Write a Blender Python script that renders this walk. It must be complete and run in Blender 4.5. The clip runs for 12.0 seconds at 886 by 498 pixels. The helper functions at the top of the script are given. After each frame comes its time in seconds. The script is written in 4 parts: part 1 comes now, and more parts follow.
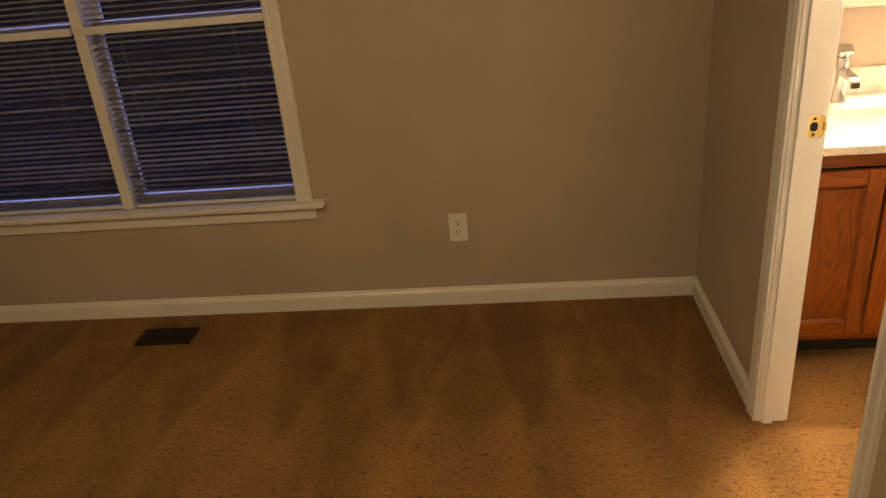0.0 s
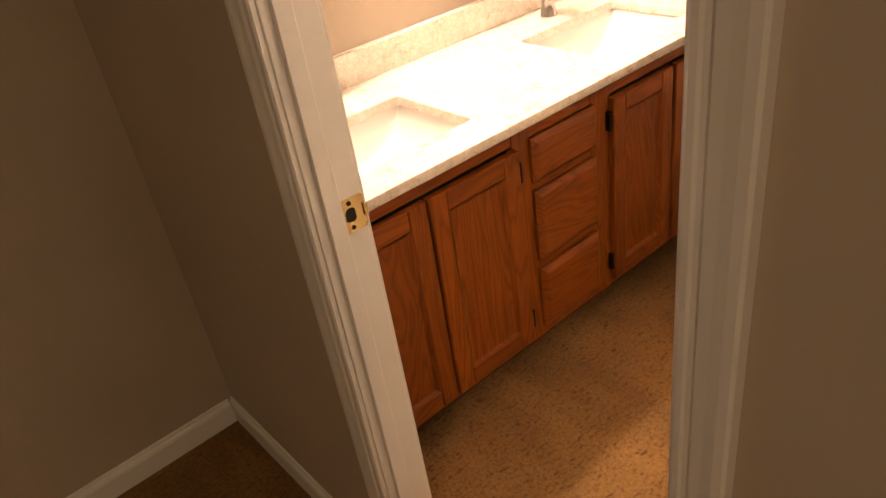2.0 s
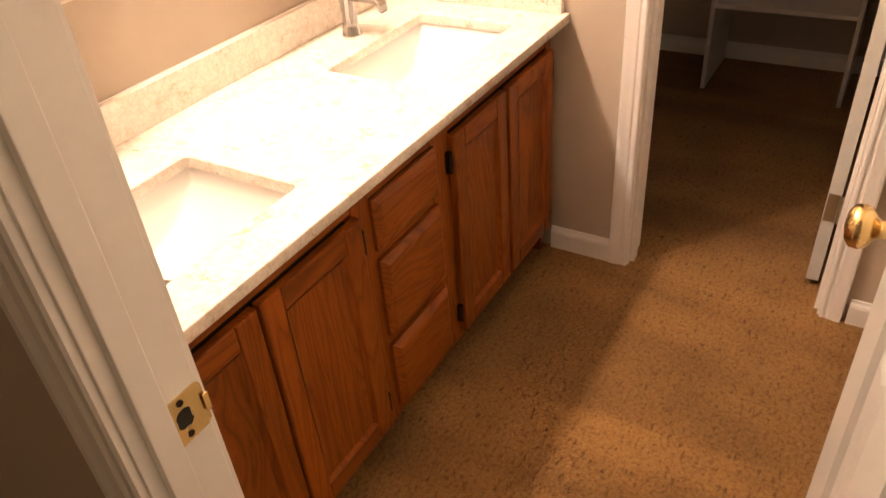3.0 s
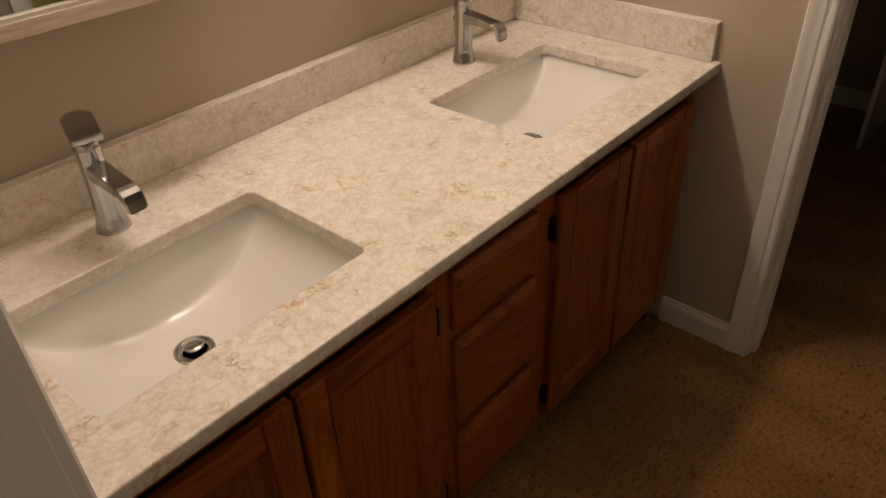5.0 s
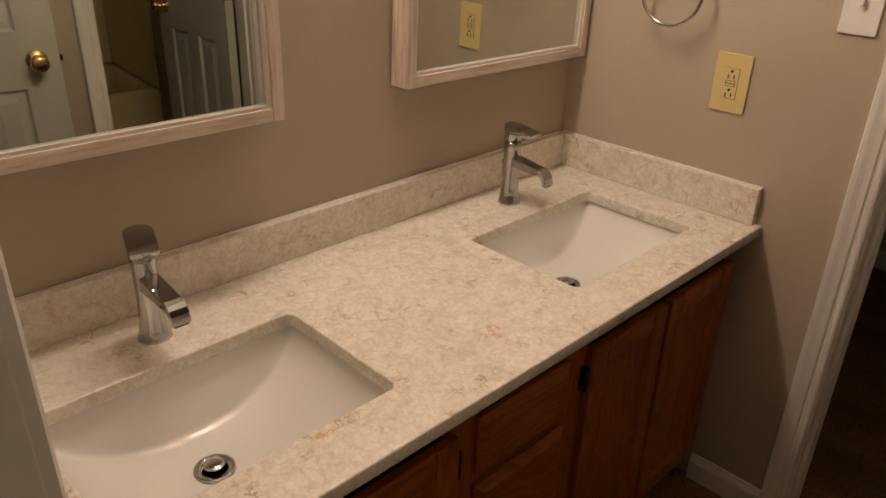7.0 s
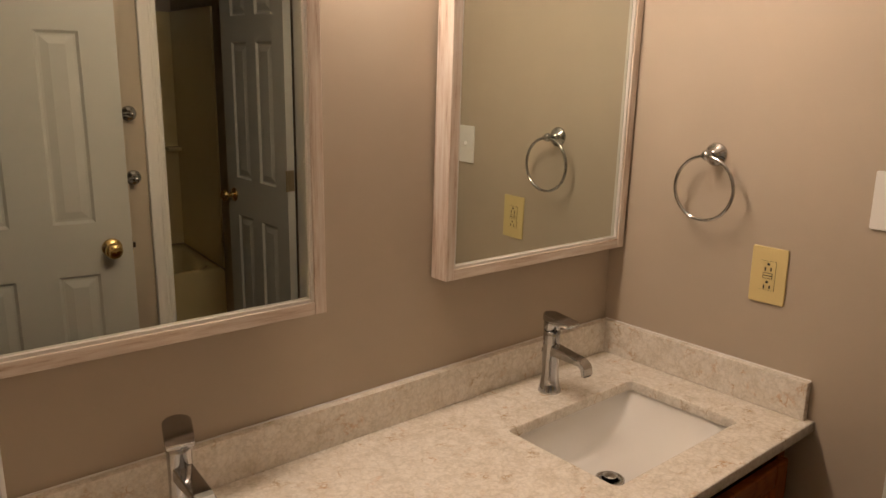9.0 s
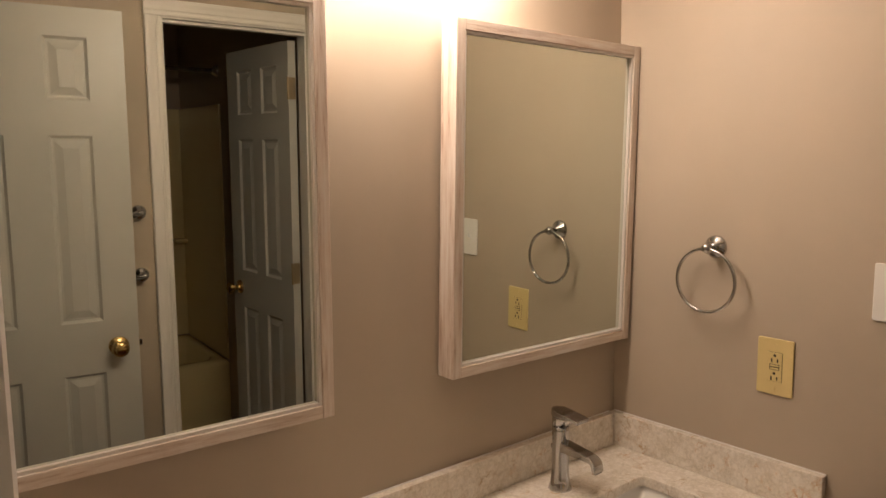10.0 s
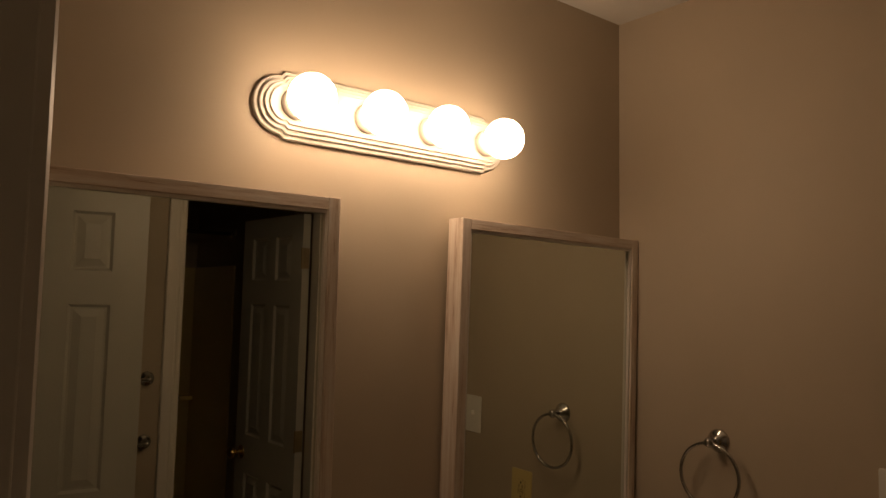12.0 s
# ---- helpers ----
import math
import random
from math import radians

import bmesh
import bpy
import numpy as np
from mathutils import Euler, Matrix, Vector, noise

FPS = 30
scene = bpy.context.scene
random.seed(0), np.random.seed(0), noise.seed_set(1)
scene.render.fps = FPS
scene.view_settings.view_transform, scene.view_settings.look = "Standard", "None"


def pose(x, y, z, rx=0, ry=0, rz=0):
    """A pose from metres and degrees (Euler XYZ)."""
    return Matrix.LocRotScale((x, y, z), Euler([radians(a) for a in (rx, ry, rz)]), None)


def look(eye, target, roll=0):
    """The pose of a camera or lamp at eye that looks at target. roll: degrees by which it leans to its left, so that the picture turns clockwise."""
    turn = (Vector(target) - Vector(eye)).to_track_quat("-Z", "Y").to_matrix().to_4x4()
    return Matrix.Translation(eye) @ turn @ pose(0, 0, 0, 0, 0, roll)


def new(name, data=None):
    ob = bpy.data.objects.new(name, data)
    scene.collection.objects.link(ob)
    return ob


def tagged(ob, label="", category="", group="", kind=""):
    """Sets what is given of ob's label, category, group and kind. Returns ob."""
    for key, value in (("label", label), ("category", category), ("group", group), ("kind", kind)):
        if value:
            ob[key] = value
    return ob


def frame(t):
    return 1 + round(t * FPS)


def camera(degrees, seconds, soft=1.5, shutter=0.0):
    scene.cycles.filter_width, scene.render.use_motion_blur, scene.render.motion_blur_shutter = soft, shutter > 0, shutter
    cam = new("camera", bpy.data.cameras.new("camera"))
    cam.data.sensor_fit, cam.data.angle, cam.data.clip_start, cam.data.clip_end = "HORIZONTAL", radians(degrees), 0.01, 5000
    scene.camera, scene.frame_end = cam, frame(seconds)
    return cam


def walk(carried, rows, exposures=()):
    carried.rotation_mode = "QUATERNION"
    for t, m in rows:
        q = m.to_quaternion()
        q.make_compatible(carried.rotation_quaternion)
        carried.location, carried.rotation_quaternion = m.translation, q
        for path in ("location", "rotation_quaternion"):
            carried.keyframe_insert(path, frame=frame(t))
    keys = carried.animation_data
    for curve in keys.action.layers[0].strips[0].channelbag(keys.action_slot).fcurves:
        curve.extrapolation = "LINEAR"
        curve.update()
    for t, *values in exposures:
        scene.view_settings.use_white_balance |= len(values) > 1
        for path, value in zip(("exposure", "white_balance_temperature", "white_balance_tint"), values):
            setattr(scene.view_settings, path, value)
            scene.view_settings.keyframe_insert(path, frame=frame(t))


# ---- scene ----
cam = camera(61.7, 12.0)
PATH = [
    (0, (-2.401, -2.794, 1.555), (-2.604, -0.993, 0.709), -5.5),
    (0.5, (-2.382, -2.501, 1.52), (-2.037, -0.756, 0.605), -3.6),
    (1, (-2.440, -2.238, 1.524), (-1.673, -0.644, 0.59), -6.2),
    (1.5, (-2.312, -1.963, 1.489), (-1.424, -0.465, 0.504), -9.2),
    (2, (-2.112, -1.740, 1.489), (-1.110, -0.380, 0.416), -9.4),
    (2.5, (-2.016, -1.519, 1.497), (-0.696, -0.485, 0.407), -7.7),
    (3, (-1.903, -1.358, 1.477), (-0.542, -0.468, 0.313), -5.1),
    (3.2, (-1.832, -1.331, 1.472), (-0.495, -0.359, 0.347), -6.3),
    (5, (-1.659, -1.207, 1.448), (-0.447, -0.106, 0.299), -2.5),
    (5.5, (-1.662, -1.203, 1.456), (-0.432, -0.092, 0.335), -2.4),
    (6, (-1.662, -1.203, 1.476), (-0.405, -0.045, 0.438), -1.9),
    (6.5, (-1.661, -1.197, 1.489), (-0.396, 0.012, 0.519), 0.2),
    (8.5, (-1.646, -1.229, 1.523), (-0.387, 0.223, 0.97), 1.6),
    (9, (-1.638, -1.241, 1.544), (-0.389, 0.253, 1.09), 0.6),
    (9.5, (-1.643, -1.253, 1.569), (-0.388, 0.269, 1.244), -0.1),
    (10, (-1.651, -1.248, 1.587), (-0.384, 0.281, 1.345), -0.5),
    (10.5, (-1.654, -1.244, 1.61), (-0.376, 0.288, 1.468), -0.1),
    (11, (-1.661, -1.254, 1.631), (-0.398, 0.295, 1.568), -0.1),
    (11.5, (-1.66, -1.261, 1.646), (-0.392, 0.286, 1.676), 0.1),
    (12, (-1.674, -1.292, 1.677), (-0.422, 0.259, 1.836), 1.0),
]
walk(cam, [(t, look(eye, target, roll)) for t, eye, target, roll in PATH],
     [(0.0, 3.15, 6700, 3), (1.0, 2.95, 6600, 5), (2.0, 2.5, 6600, 16), (3.2, 2.33, 6600, 18), (4.8, 0.65, 5900, 7), (5.6, 0.42, 6000, 8), (6.6, 0.3, 6100, 8), (8.3, 0.3, 6200, 8),
      (9.8, 0.25, 6050, 9), (10.6, -0.1, 6300, 9), (11.3, -0.95, 6900, 10), (12.0, -2.2, 8300, 13)])

# ---- world, light, exposure ----
world = bpy.data.worlds.new("dusk")
scene.world = world
world.use_nodes = True
world.node_tree.nodes["Background"].inputs[0].default_value = (0.14, 0.15, 0.40, 1)
world.node_tree.nodes["Background"].inputs[1].default_value = 0.45
BULB_WATTS = 72.0
UNSEEN_LAMP = 14.5

# plan, in metres: mirror wall y = 0, side wall x = 0, floor z = 0
H = 2.49
XL = -1.605     # bathroom face of the wall with the bedroom door
XB = -1.685     # bedroom face of that wall
YS = -1.60      # bathroom face of the wall with the tub door
YW = -0.034     # bedroom face of the window wall
TOP = 0.793     # counter


# ---- materials ----
def material(name, base, rough=0.5, metal=0.0, spec=0.5):
    m = bpy.data.materials.new(name)
    m.use_nodes = True
    b = m.node_tree.nodes["Principled BSDF"]
    b.inputs["Base Color"].default_value = (*base, 1)
    b.inputs["Roughness"].default_value = rough
    b.inputs["Metallic"].default_value = metal
    b.inputs["Specular IOR Level"].default_value = spec
    return m


def node(m, kind, **values):
    n = m.node_tree.nodes.new(kind)
    for key, value in values.items():
        n.inputs[key.replace("_", " ")].default_value = value
    return n


def link(m, a, out, b, inp):
    m.node_tree.links.new(a.outputs[out], b.inputs[inp])


def shader(m):
    return m.node_tree.nodes["Principled BSDF"]


def coords(m, scale=(1, 1, 1), shift=False):
    """Object coordinates, stretched; shift moves each object's pattern elsewhere."""
    t = node(m, "ShaderNodeTexCoord")
    p = node(m, "ShaderNodeMapping")
    p.inputs["Scale"].default_value = scale
    link(m, t, "Object", p, "Vector")
    if shift:
        info = node(m, "ShaderNodeObjectInfo")
        mul = m.node_tree.nodes.new("ShaderNodeMath")
        mul.operation = "MULTIPLY"
        mul.inputs[1].default_value = 13.7
        link(m, info, "Random", mul, 0)
        c = node(m, "ShaderNodeCombineXYZ")
        for i in range(3):
            m.node_tree.links.new(mul.outputs[0], c.inputs[i])
        link(m, c, 0, p, "Location")
    return p


def ramp(m, source, out, stops):
    r = node(m, "ShaderNodeValToRGB")
    e = r.color_ramp.elements
    while len(e) < len(stops):
        e.new(0.5)
    for i, (at, col) in enumerate(stops):
        e[i].position = at
        e[i].color = (*col, 1) if len(col) == 3 else (col[0], col[0], col[0], 1)
    link(m, source, out, r, "Fac")
    return r


def mixed(m, fac, a, b, mode="MIX"):
    """A colour mix; fac, a, b are (node, output) pairs or plain values."""
    n = m.node_tree.nodes.new("ShaderNodeMix")
    n.data_type, n.blend_type = "RGBA", mode
    for i, v in ((0, fac), (6, a), (7, b)):
        if isinstance(v, tuple) and hasattr(v[0], "outputs"):
            m.node_tree.links.new(v[0].outputs[v[1]], n.inputs[i])
        else:
            n.inputs[i].default_value = v if i == 0 else (*v, 1)
    return n


def bump(m, source, out, strength, distance=0.002, after=None):
    b = node(m, "ShaderNodeBump", Strength=strength, Distance=distance)
    link(m, source, out, b, "Height")
    if after:
        link(m, after, "Normal", b, "Normal")
    link(m, b, "Normal", shader(m), "Normal")
    return b


def painted(name, base, rough, grain=260, strength=0.12, mottle=0.06):
    """Rolled or brushed paint: slight mottling and a fine orange peel."""
    m = material(name, base, rough)
    p = coords(m)
    big = node(m, "ShaderNodeTexNoise", Scale=2.3, Detail=4.0)
    link(m, p, 0, big, "Vector")
    lo = tuple(c * (1 - mottle) for c in base)
    hi = tuple(min(1, c * (1 + mottle)) for c in base)
    r = ramp(m, big, "Fac", [(0.3, lo), (0.7, hi)])
    link(m, r, 0, shader(m), "Base Color")
    fine = node(m, "ShaderNodeTexNoise", Scale=grain, Detail=2.0)
    link(m, p, 0, fine, "Vector")
    bump(m, fine, "Fac", strength, 0.001)
    rr = ramp(m, big, "Fac", [(0.3, (rough - 0.06,)), (0.7, (rough + 0.06,))])
    link(m, rr, 0, shader(m), "Roughness")
    return m


def carpet_material():
    m = material("carpet", (0.36, 0.25, 0.15), 0.95, spec=0.15)
    p = coords(m)
    pile = node(m, "ShaderNodeTexNoise", Scale=95.0, Detail=5.0, Roughness=0.75)
    link(m, p, 0, pile, "Vector")
    tuft = node(m, "ShaderNodeTexVoronoi", Scale=150.0)
    link(m, p, 0, tuft, "Vector")
    strokes = node(m, "ShaderNodeTexNoise", Scale=1.0, Detail=2.0, Distortion=0.6)
    ps = coords(m, (3.2, 0.8, 1))
    link(m, ps, 0, strokes, "Vector")
    stain = node(m, "ShaderNodeTexNoise", Scale=5.0, Detail=5.0)
    link(m, p, 0, stain, "Vector")
    yarn = ramp(m, pile, "Fac", [(0.30, (0.105, 0.046, 0.010)), (0.45, (0.268, 0.136, 0.041)), (0.7, (0.365, 0.200, 0.068))])
    nap = ramp(m, strokes, "Fac", [(0.40, (0.80,)), (0.52, (1.0,)), (0.62, (1.13,))])
    worn = ramp(m, stain, "Fac", [(0.35, (0.88,)), (0.65, (1.06,))])
    # wedges that the vacuum left, narrow at the window wall and wide into the room
    sep = node(m, "ShaderNodeSeparateXYZ")
    link(m, p, 0, sep, 0)
    wob = node(m, "ShaderNodeTexNoise", Scale=2.2, Detail=3.0)
    link(m, p, 0, wob, "Vector")

    def calc(kind, a, b):
        n = m.node_tree.nodes.new("ShaderNodeMath")
        n.operation = kind
        for k, v in enumerate((a, b)):
            if isinstance(v, tuple):
                m.node_tree.links.new(v[0].outputs[v[1]], n.inputs[k])
            else:
                n.inputs[k].default_value = v
        return n
    across = calc("ADD", (sep, 0), (calc("MULTIPLY", (wob, 0), 0.16), 0))
    tooth = calc("MULTIPLY", (calc("PINGPONG", (across, 0), 0.21), 0), 4.76)
    reach = calc("MULTIPLY", (sep, 1), -1.15)
    edge = calc("SUBTRACT", (reach, 0), (tooth, 0))
    wedge = ramp(m, edge, 0, [(0.0, (0.88,)), (0.16, (1.13,)), (0.7, (1.0,))])
    bedroom = calc("LESS_THAN", (sep, 0), -1.66)
    yarn = mixed(m, (bedroom, 0), (yarn, 0), (wedge, 0), "MULTIPLY")
    a = mixed(m, 1.0, (yarn, 2), (nap, 0), "MULTIPLY")
    b = mixed(m, 1.0, (a, 2), (worn, 0), "MULTIPLY")
    link(m, b, 2, shader(m), "Base Color")
    shader(m).inputs["Sheen Weight"].default_value = 0.04
    # short slits between the tufts, their shade put into the colour, lying along the pile
    slit = node(m, "ShaderNodeTexNoise", Scale=1.0, Detail=3.0, Distortion=0.4)
    pq = coords(m, (38, 90, 60))
    link(m, pq, 0, slit, "Vector")
    cut = ramp(m, slit, "Fac", [(0.29, (0.0,)), (0.42, (1.0,))])
    c = mixed(m, (cut, 0), (0.145, 0.066, 0.017), (b, 2))
    link(m, c, 2, shader(m), "Base Color")
    first = bump(m, tuft, "Distance", 0.6, 0.004)
    second = bump(m, pile, "Fac", 0.9, 0.006, first)
    bump(m, cut, 0, 0.7, 0.006, second)
    return m


def oak_material(name, stretch):
    m = material(name, (0.3, 0.11, 0.03), 0.38, 0.0, 0.35)
    p = coords(m, stretch, True)
    swirl = node(m, "ShaderNodeTexNoise", Scale=1.0, Detail=2.0, Distortion=0.8)
    link(m, p, 0, swirl, "Vector")
    ring = m.node_tree.nodes.new("ShaderNodeMath")
    ring.operation = "MULTIPLY"
    ring.inputs[1].default_value = 15.0
    link(m, swirl, "Fac", ring, 0)
    frac = m.node_tree.nodes.new("ShaderNodeMath")
    frac.operation = "PINGPONG"
    frac.inputs[1].default_value = 0.5
    link(m, ring, 0, frac, 0)
    pore = node(m, "ShaderNodeTexNoise", Scale=34.0, Detail=4.0)
    link(m, p, 0, pore, "Vector")
    wide = node(m, "ShaderNodeTexNoise", Scale=0.6, Detail=2.0)
    link(m, p, 0, wide, "Vector")
    grain = ramp(m, frac, 0, [(0.0, (0.175, 0.041, 0.0030)), (0.18, (0.238, 0.060, 0.0045)), (0.5, (0.285, 0.077, 0.0065))])
    pores = ramp(m, pore, "Fac", [(0.32, (0.86,)), (0.46, (1.0,))])
    tone = ramp(m, wide, "Fac", [(0.3, (0.85,)), (0.7, (1.15,))])
    a = mixed(m, 1.0, (grain, 0), (pores, 0), "MULTIPLY")
    b = mixed(m, 1.0, (a, 2), (tone, 0), "MULTIPLY")
    link(m, b, 2, shader(m), "Base Color")
    rough = ramp(m, pore, "Fac", [(0.3, (0.5,)), (0.6, (0.34,))])
    link(m, rough, 0, shader(m), "Roughness")
    bump(m, pores, 0, 0.25, 0.0006)
    return m


def quartz_material():
    m = material("quartz", (0.7, 0.64, 0.55), 0.17)
    p = coords(m)
    warp = node(m, "ShaderNodeTexNoise", Scale=16.0, Detail=5.0, Roughness=0.65)
    link(m, p, 0, warp, "Vector")
    shifted = mixed(m, 0.10, (p, 0), (warp, "Color"), "ADD")
    # cloudy pebbles, a few centimetres across, with greyer seams
    pebble = m.node_tree.nodes.new("ShaderNodeTexVoronoi")
    pebble.feature = "DISTANCE_TO_EDGE"
    pebble.inputs["Scale"].default_value = 36.0
    link(m, shifted, 2, pebble, "Vector")
    seam = ramp(m, pebble, "Distance", [(0.0, (0.60, 0.535, 0.43)), (0.08, (0.73, 0.67, 0.58)), (0.25, (0.82, 0.77, 0.69))])
    cloud = node(m, "ShaderNodeTexNoise", Scale=24.0, Detail=6.0, Roughness=0.62, Distortion=0.7)
    link(m, p, 0, cloud, "Vector")
    haze = ramp(m, cloud, "Fac", [(0.32, (0.62, 0.555, 0.45)), (0.46, (0.76, 0.70, 0.61)), (0.62, (0.85, 0.80, 0.72))])
    ground = mixed(m, 0.5, (seam, 0), (haze, 0))
    # rusty broken veins
    cell = m.node_tree.nodes.new("ShaderNodeTexVoronoi")
    cell.feature = "DISTANCE_TO_EDGE"
    cell.inputs["Scale"].default_value = 24.0
    pv = coords(m, (1.0, 1.2, 1.0))
    pv.inputs["Location"].default_value = (3.1, 1.7, 0.4)
    moved = mixed(m, 0.14, (pv, 0), (warp, "Color"), "ADD")
    link(m, moved, 2, cell, "Vector")
    line = ramp(m, cell, "Distance", [(0.0, (1.0,)), (0.04, (0.7,)), (0.09, (0.0,))])
    gate = node(m, "ShaderNodeTexNoise", Scale=15.0, Detail=5.0, Roughness=0.6)
    link(m, pv, 0, gate, "Vector")
    where = ramp(m, gate, "Fac", [(0.535, (0.0,)), (0.66, (0.90,))])
    vein = mixed(m, 1.0, (line, 0), (where, 0), "MULTIPLY")
    hue = node(m, "ShaderNodeTexNoise", Scale=5.0, Detail=2.0)
    link(m, p, 0, hue, "Vector")
    tint = ramp(m, hue, "Fac", [(0.40, (0.42, 0.30, 0.15)), (0.60, (0.56, 0.33, 0.15))])
    out = mixed(m, (vein, 2), (ground, 2), (tint, 0))
    speck = node(m, "ShaderNodeTexNoise", Scale=170.0, Detail=2.0)
    link(m, p, 0, speck, "Vector")
    dots = ramp(m, speck, "Fac", [(0.3, (0.9,)), (0.6, (1.03,))])
    fin = mixed(m, 1.0, (out, 2), (dots, 0), "MULTIPLY")
    link(m, fin, 2, shader(m), "Base Color")
    return m


def whitewash_material(name, stretch):
    m = material(name, (0.7, 0.6, 0.52), 0.6)
    p = coords(m, stretch, True)
    streak = node(m, "ShaderNodeTexNoise", Scale=1.0, Detail=7.0, Roughness=0.7, Distortion=0.25)
    link(m, p, 0, streak, "Vector")
    worn = ramp(m, streak, "Fac", [(0.33, (0.36, 0.22, 0.14)), (0.42, (0.62, 0.50, 0.41)), (0.55, (0.74, 0.65, 0.57)), (0.7, (0.82, 0.77, 0.71))])
    link(m, worn, 0, shader(m), "Base Color")
    bump(m, streak, "Fac", 0.4, 0.0015)
    return m


def worn_metal(name, base, rough):
    m = material(name, base, rough, 1.0)
    p = coords(m)
    smudge = node(m, "ShaderNodeTexNoise", Scale=35.0, Detail=4.0)
    link(m, p, 0, smudge, "Vector")
    r = ramp(m, smudge, "Fac", [(0.35, (rough,)), (0.7, (rough + 0.1,))])
    link(m, r, 0, shader(m), "Roughness")
    return m


def glowing(name, colour, strength):
    m = material(name, colour, 0.3)
    shader(m).inputs["Emission Color"].default_value = (*colour, 1)
    shader(m).inputs["Emission Strength"].default_value = strength
    return m


PAINT = painted("wall_paint", (0.46, 0.385, 0.295), 0.62)
CEIL = painted("ceiling_paint", (0.66, 0.63, 0.58), 0.9, 90, 0.6)
TRIM = painted("trim_paint", (0.78, 0.75, 0.70), 0.36, 120, 0.08, 0.03)
DOOR_PAINT = painted("door_paint", (0.52, 0.51, 0.465), 0.34, 150, 0.08, 0.03)
CARPET = carpet_material()
OAK_V = oak_material("oak_upright_grain", (9, 9, 1.15))
OAK_H = oak_material("oak_level_grain", (1.15, 9, 9))
QUARTZ = quartz_material()
WASH_V = whitewash_material("whitewashed_wood_upright", (75, 75, 5))
WASH_H = whitewash_material("whitewashed_wood_level", (5, 75, 75))
PORCELAIN = material("porcelain", (0.80, 0.78, 0.74), 0.05)
shader(PORCELAIN).inputs["Coat Weight"].default_value = 1.0
shader(PORCELAIN).inputs["Coat Roughness"].default_value = 0.02
SURROUND = painted("tub_plastic", (0.78, 0.64, 0.33), 0.16, 30, 0.02, 0.03)
CHROME = worn_metal("chrome", (0.52, 0.515, 0.51), 0.05)
BRASS = worn_metal("polished_brass", (0.74, 0.53, 0.22), 0.20)
HINGE = worn_metal("dull_brass", (0.42, 0.34, 0.22), 0.45)
BRONZE = worn_metal("dark_bronze", (0.05, 0.035, 0.025), 0.4)
MIRROR = material("mirror_glass", (0.71, 0.745, 0.675), 0.0, 1.0)
# near-black colour stands in for the shade in holes, joints and recesses
DARK = painted("dark_recess_shade", (0.02, 0.015, 0.01), 0.8)
IVORY = painted("ivory_plastic", (0.66, 0.53, 0.24), 0.35, 200, 0.02, 0.02)
WHITE_PLASTIC = painted("white_plastic", (0.80, 0.78, 0.74), 0.35, 200, 0.02, 0.02)
SHELF = painted("white_melamine", (0.74, 0.70, 0.64), 0.45)
LINING = painted("lining_paint", (0.74, 0.70, 0.65), 0.5)
FIXTURE = painted("cream_enamel", (0.66, 0.62, 0.56), 0.3, 60, 0.04)
GROUND = material("dusk_ground", (0.005, 0.005, 0.005), 1.0, 0.0, 0.0)
BULB = glowing("lit_bulb", (1.0, 0.775, 0.60), BULB_WATTS)
DOME = glowing("unseen_lamp_dome", (1.0, 0.75, 0.44), UNSEEN_LAMP)
VENT = worn_metal("brown_register_steel", (0.06, 0.035, 0.02), 0.5)


def slat_material():
    m = material("blind_slat", (0.84, 0.83, 0.82), 0.4)
    t = m.node_tree
    tr = node(m, "ShaderNodeBsdfTranslucent")
    tr.inputs["Color"].default_value = (0.85, 0.87, 0.95, 1)
    mix = node(m, "ShaderNodeMixShader", Fac=0.12)
    t.links.new(shader(m).outputs[0], mix.inputs[1])
    t.links.new(tr.outputs[0], mix.inputs[2])
    t.links.new(mix.outputs[0], t.nodes["Material Output"].inputs[0])
    return m


SLAT = slat_material()


def glass_material():
    m = material("window_glass", (1, 1, 1), 0.0)
    shader(m).inputs["Transmission Weight"].default_value = 1.0
    shader(m).inputs["IOR"].default_value = 1.45
    return m


GLASS = glass_material()


# ---- building helpers ----
def box(bm, x0, x1, y0, y1, z0, z1, bevel=0.0):
    m = Matrix.Translation(((x0 + x1) / 2, (y0 + y1) / 2, (z0 + z1) / 2)) @ Matrix.Diagonal((abs(x1 - x0), abs(y1 - y0), abs(z1 - z0), 1))
    made = bmesh.ops.create_cube(bm, size=1, matrix=m)["verts"]
    if bevel:
        edges = {e for v in made for e in v.link_edges}
        bmesh.ops.bevel(bm, geom=list(edges), offset=bevel, segments=2, affect="EDGES", profile=0.6)
    return bm


def boxed(*sizes, bevel=0.0):
    bm = bmesh.new()
    for s in sizes:
        box(bm, *s, bevel=bevel)
    return bm


def mesh_of(name, bm, mat, smooth=False):
    me = bpy.data.meshes.new(name)
    bmesh.ops.recalc_face_normals(bm, faces=bm.faces)
    bm.to_mesh(me)
    bm.free()
    if smooth:
        for f in me.polygons:
            f.use_smooth = True
    me.materials.append(mat)
    return me


def part(name, bm, mat, parent=None, label="", smooth=False):
    ob = new(name, mesh_of(name, bm, mat, smooth))
    ob.parent = parent
    if label:
        tagged(ob, label)
    return ob


def thing(name, label, category, at=(0, 0, 0), turn=0.0, group="", kind=""):
    ob = tagged(new(name), label, category, group, kind)
    ob.matrix_basis = pose(*at, 0, 0, turn)
    return ob


def structure(name, bm, mat, label, category, smooth=False):
    return tagged(part(name, bm, mat, None, "", smooth), label, category, "", "structure")


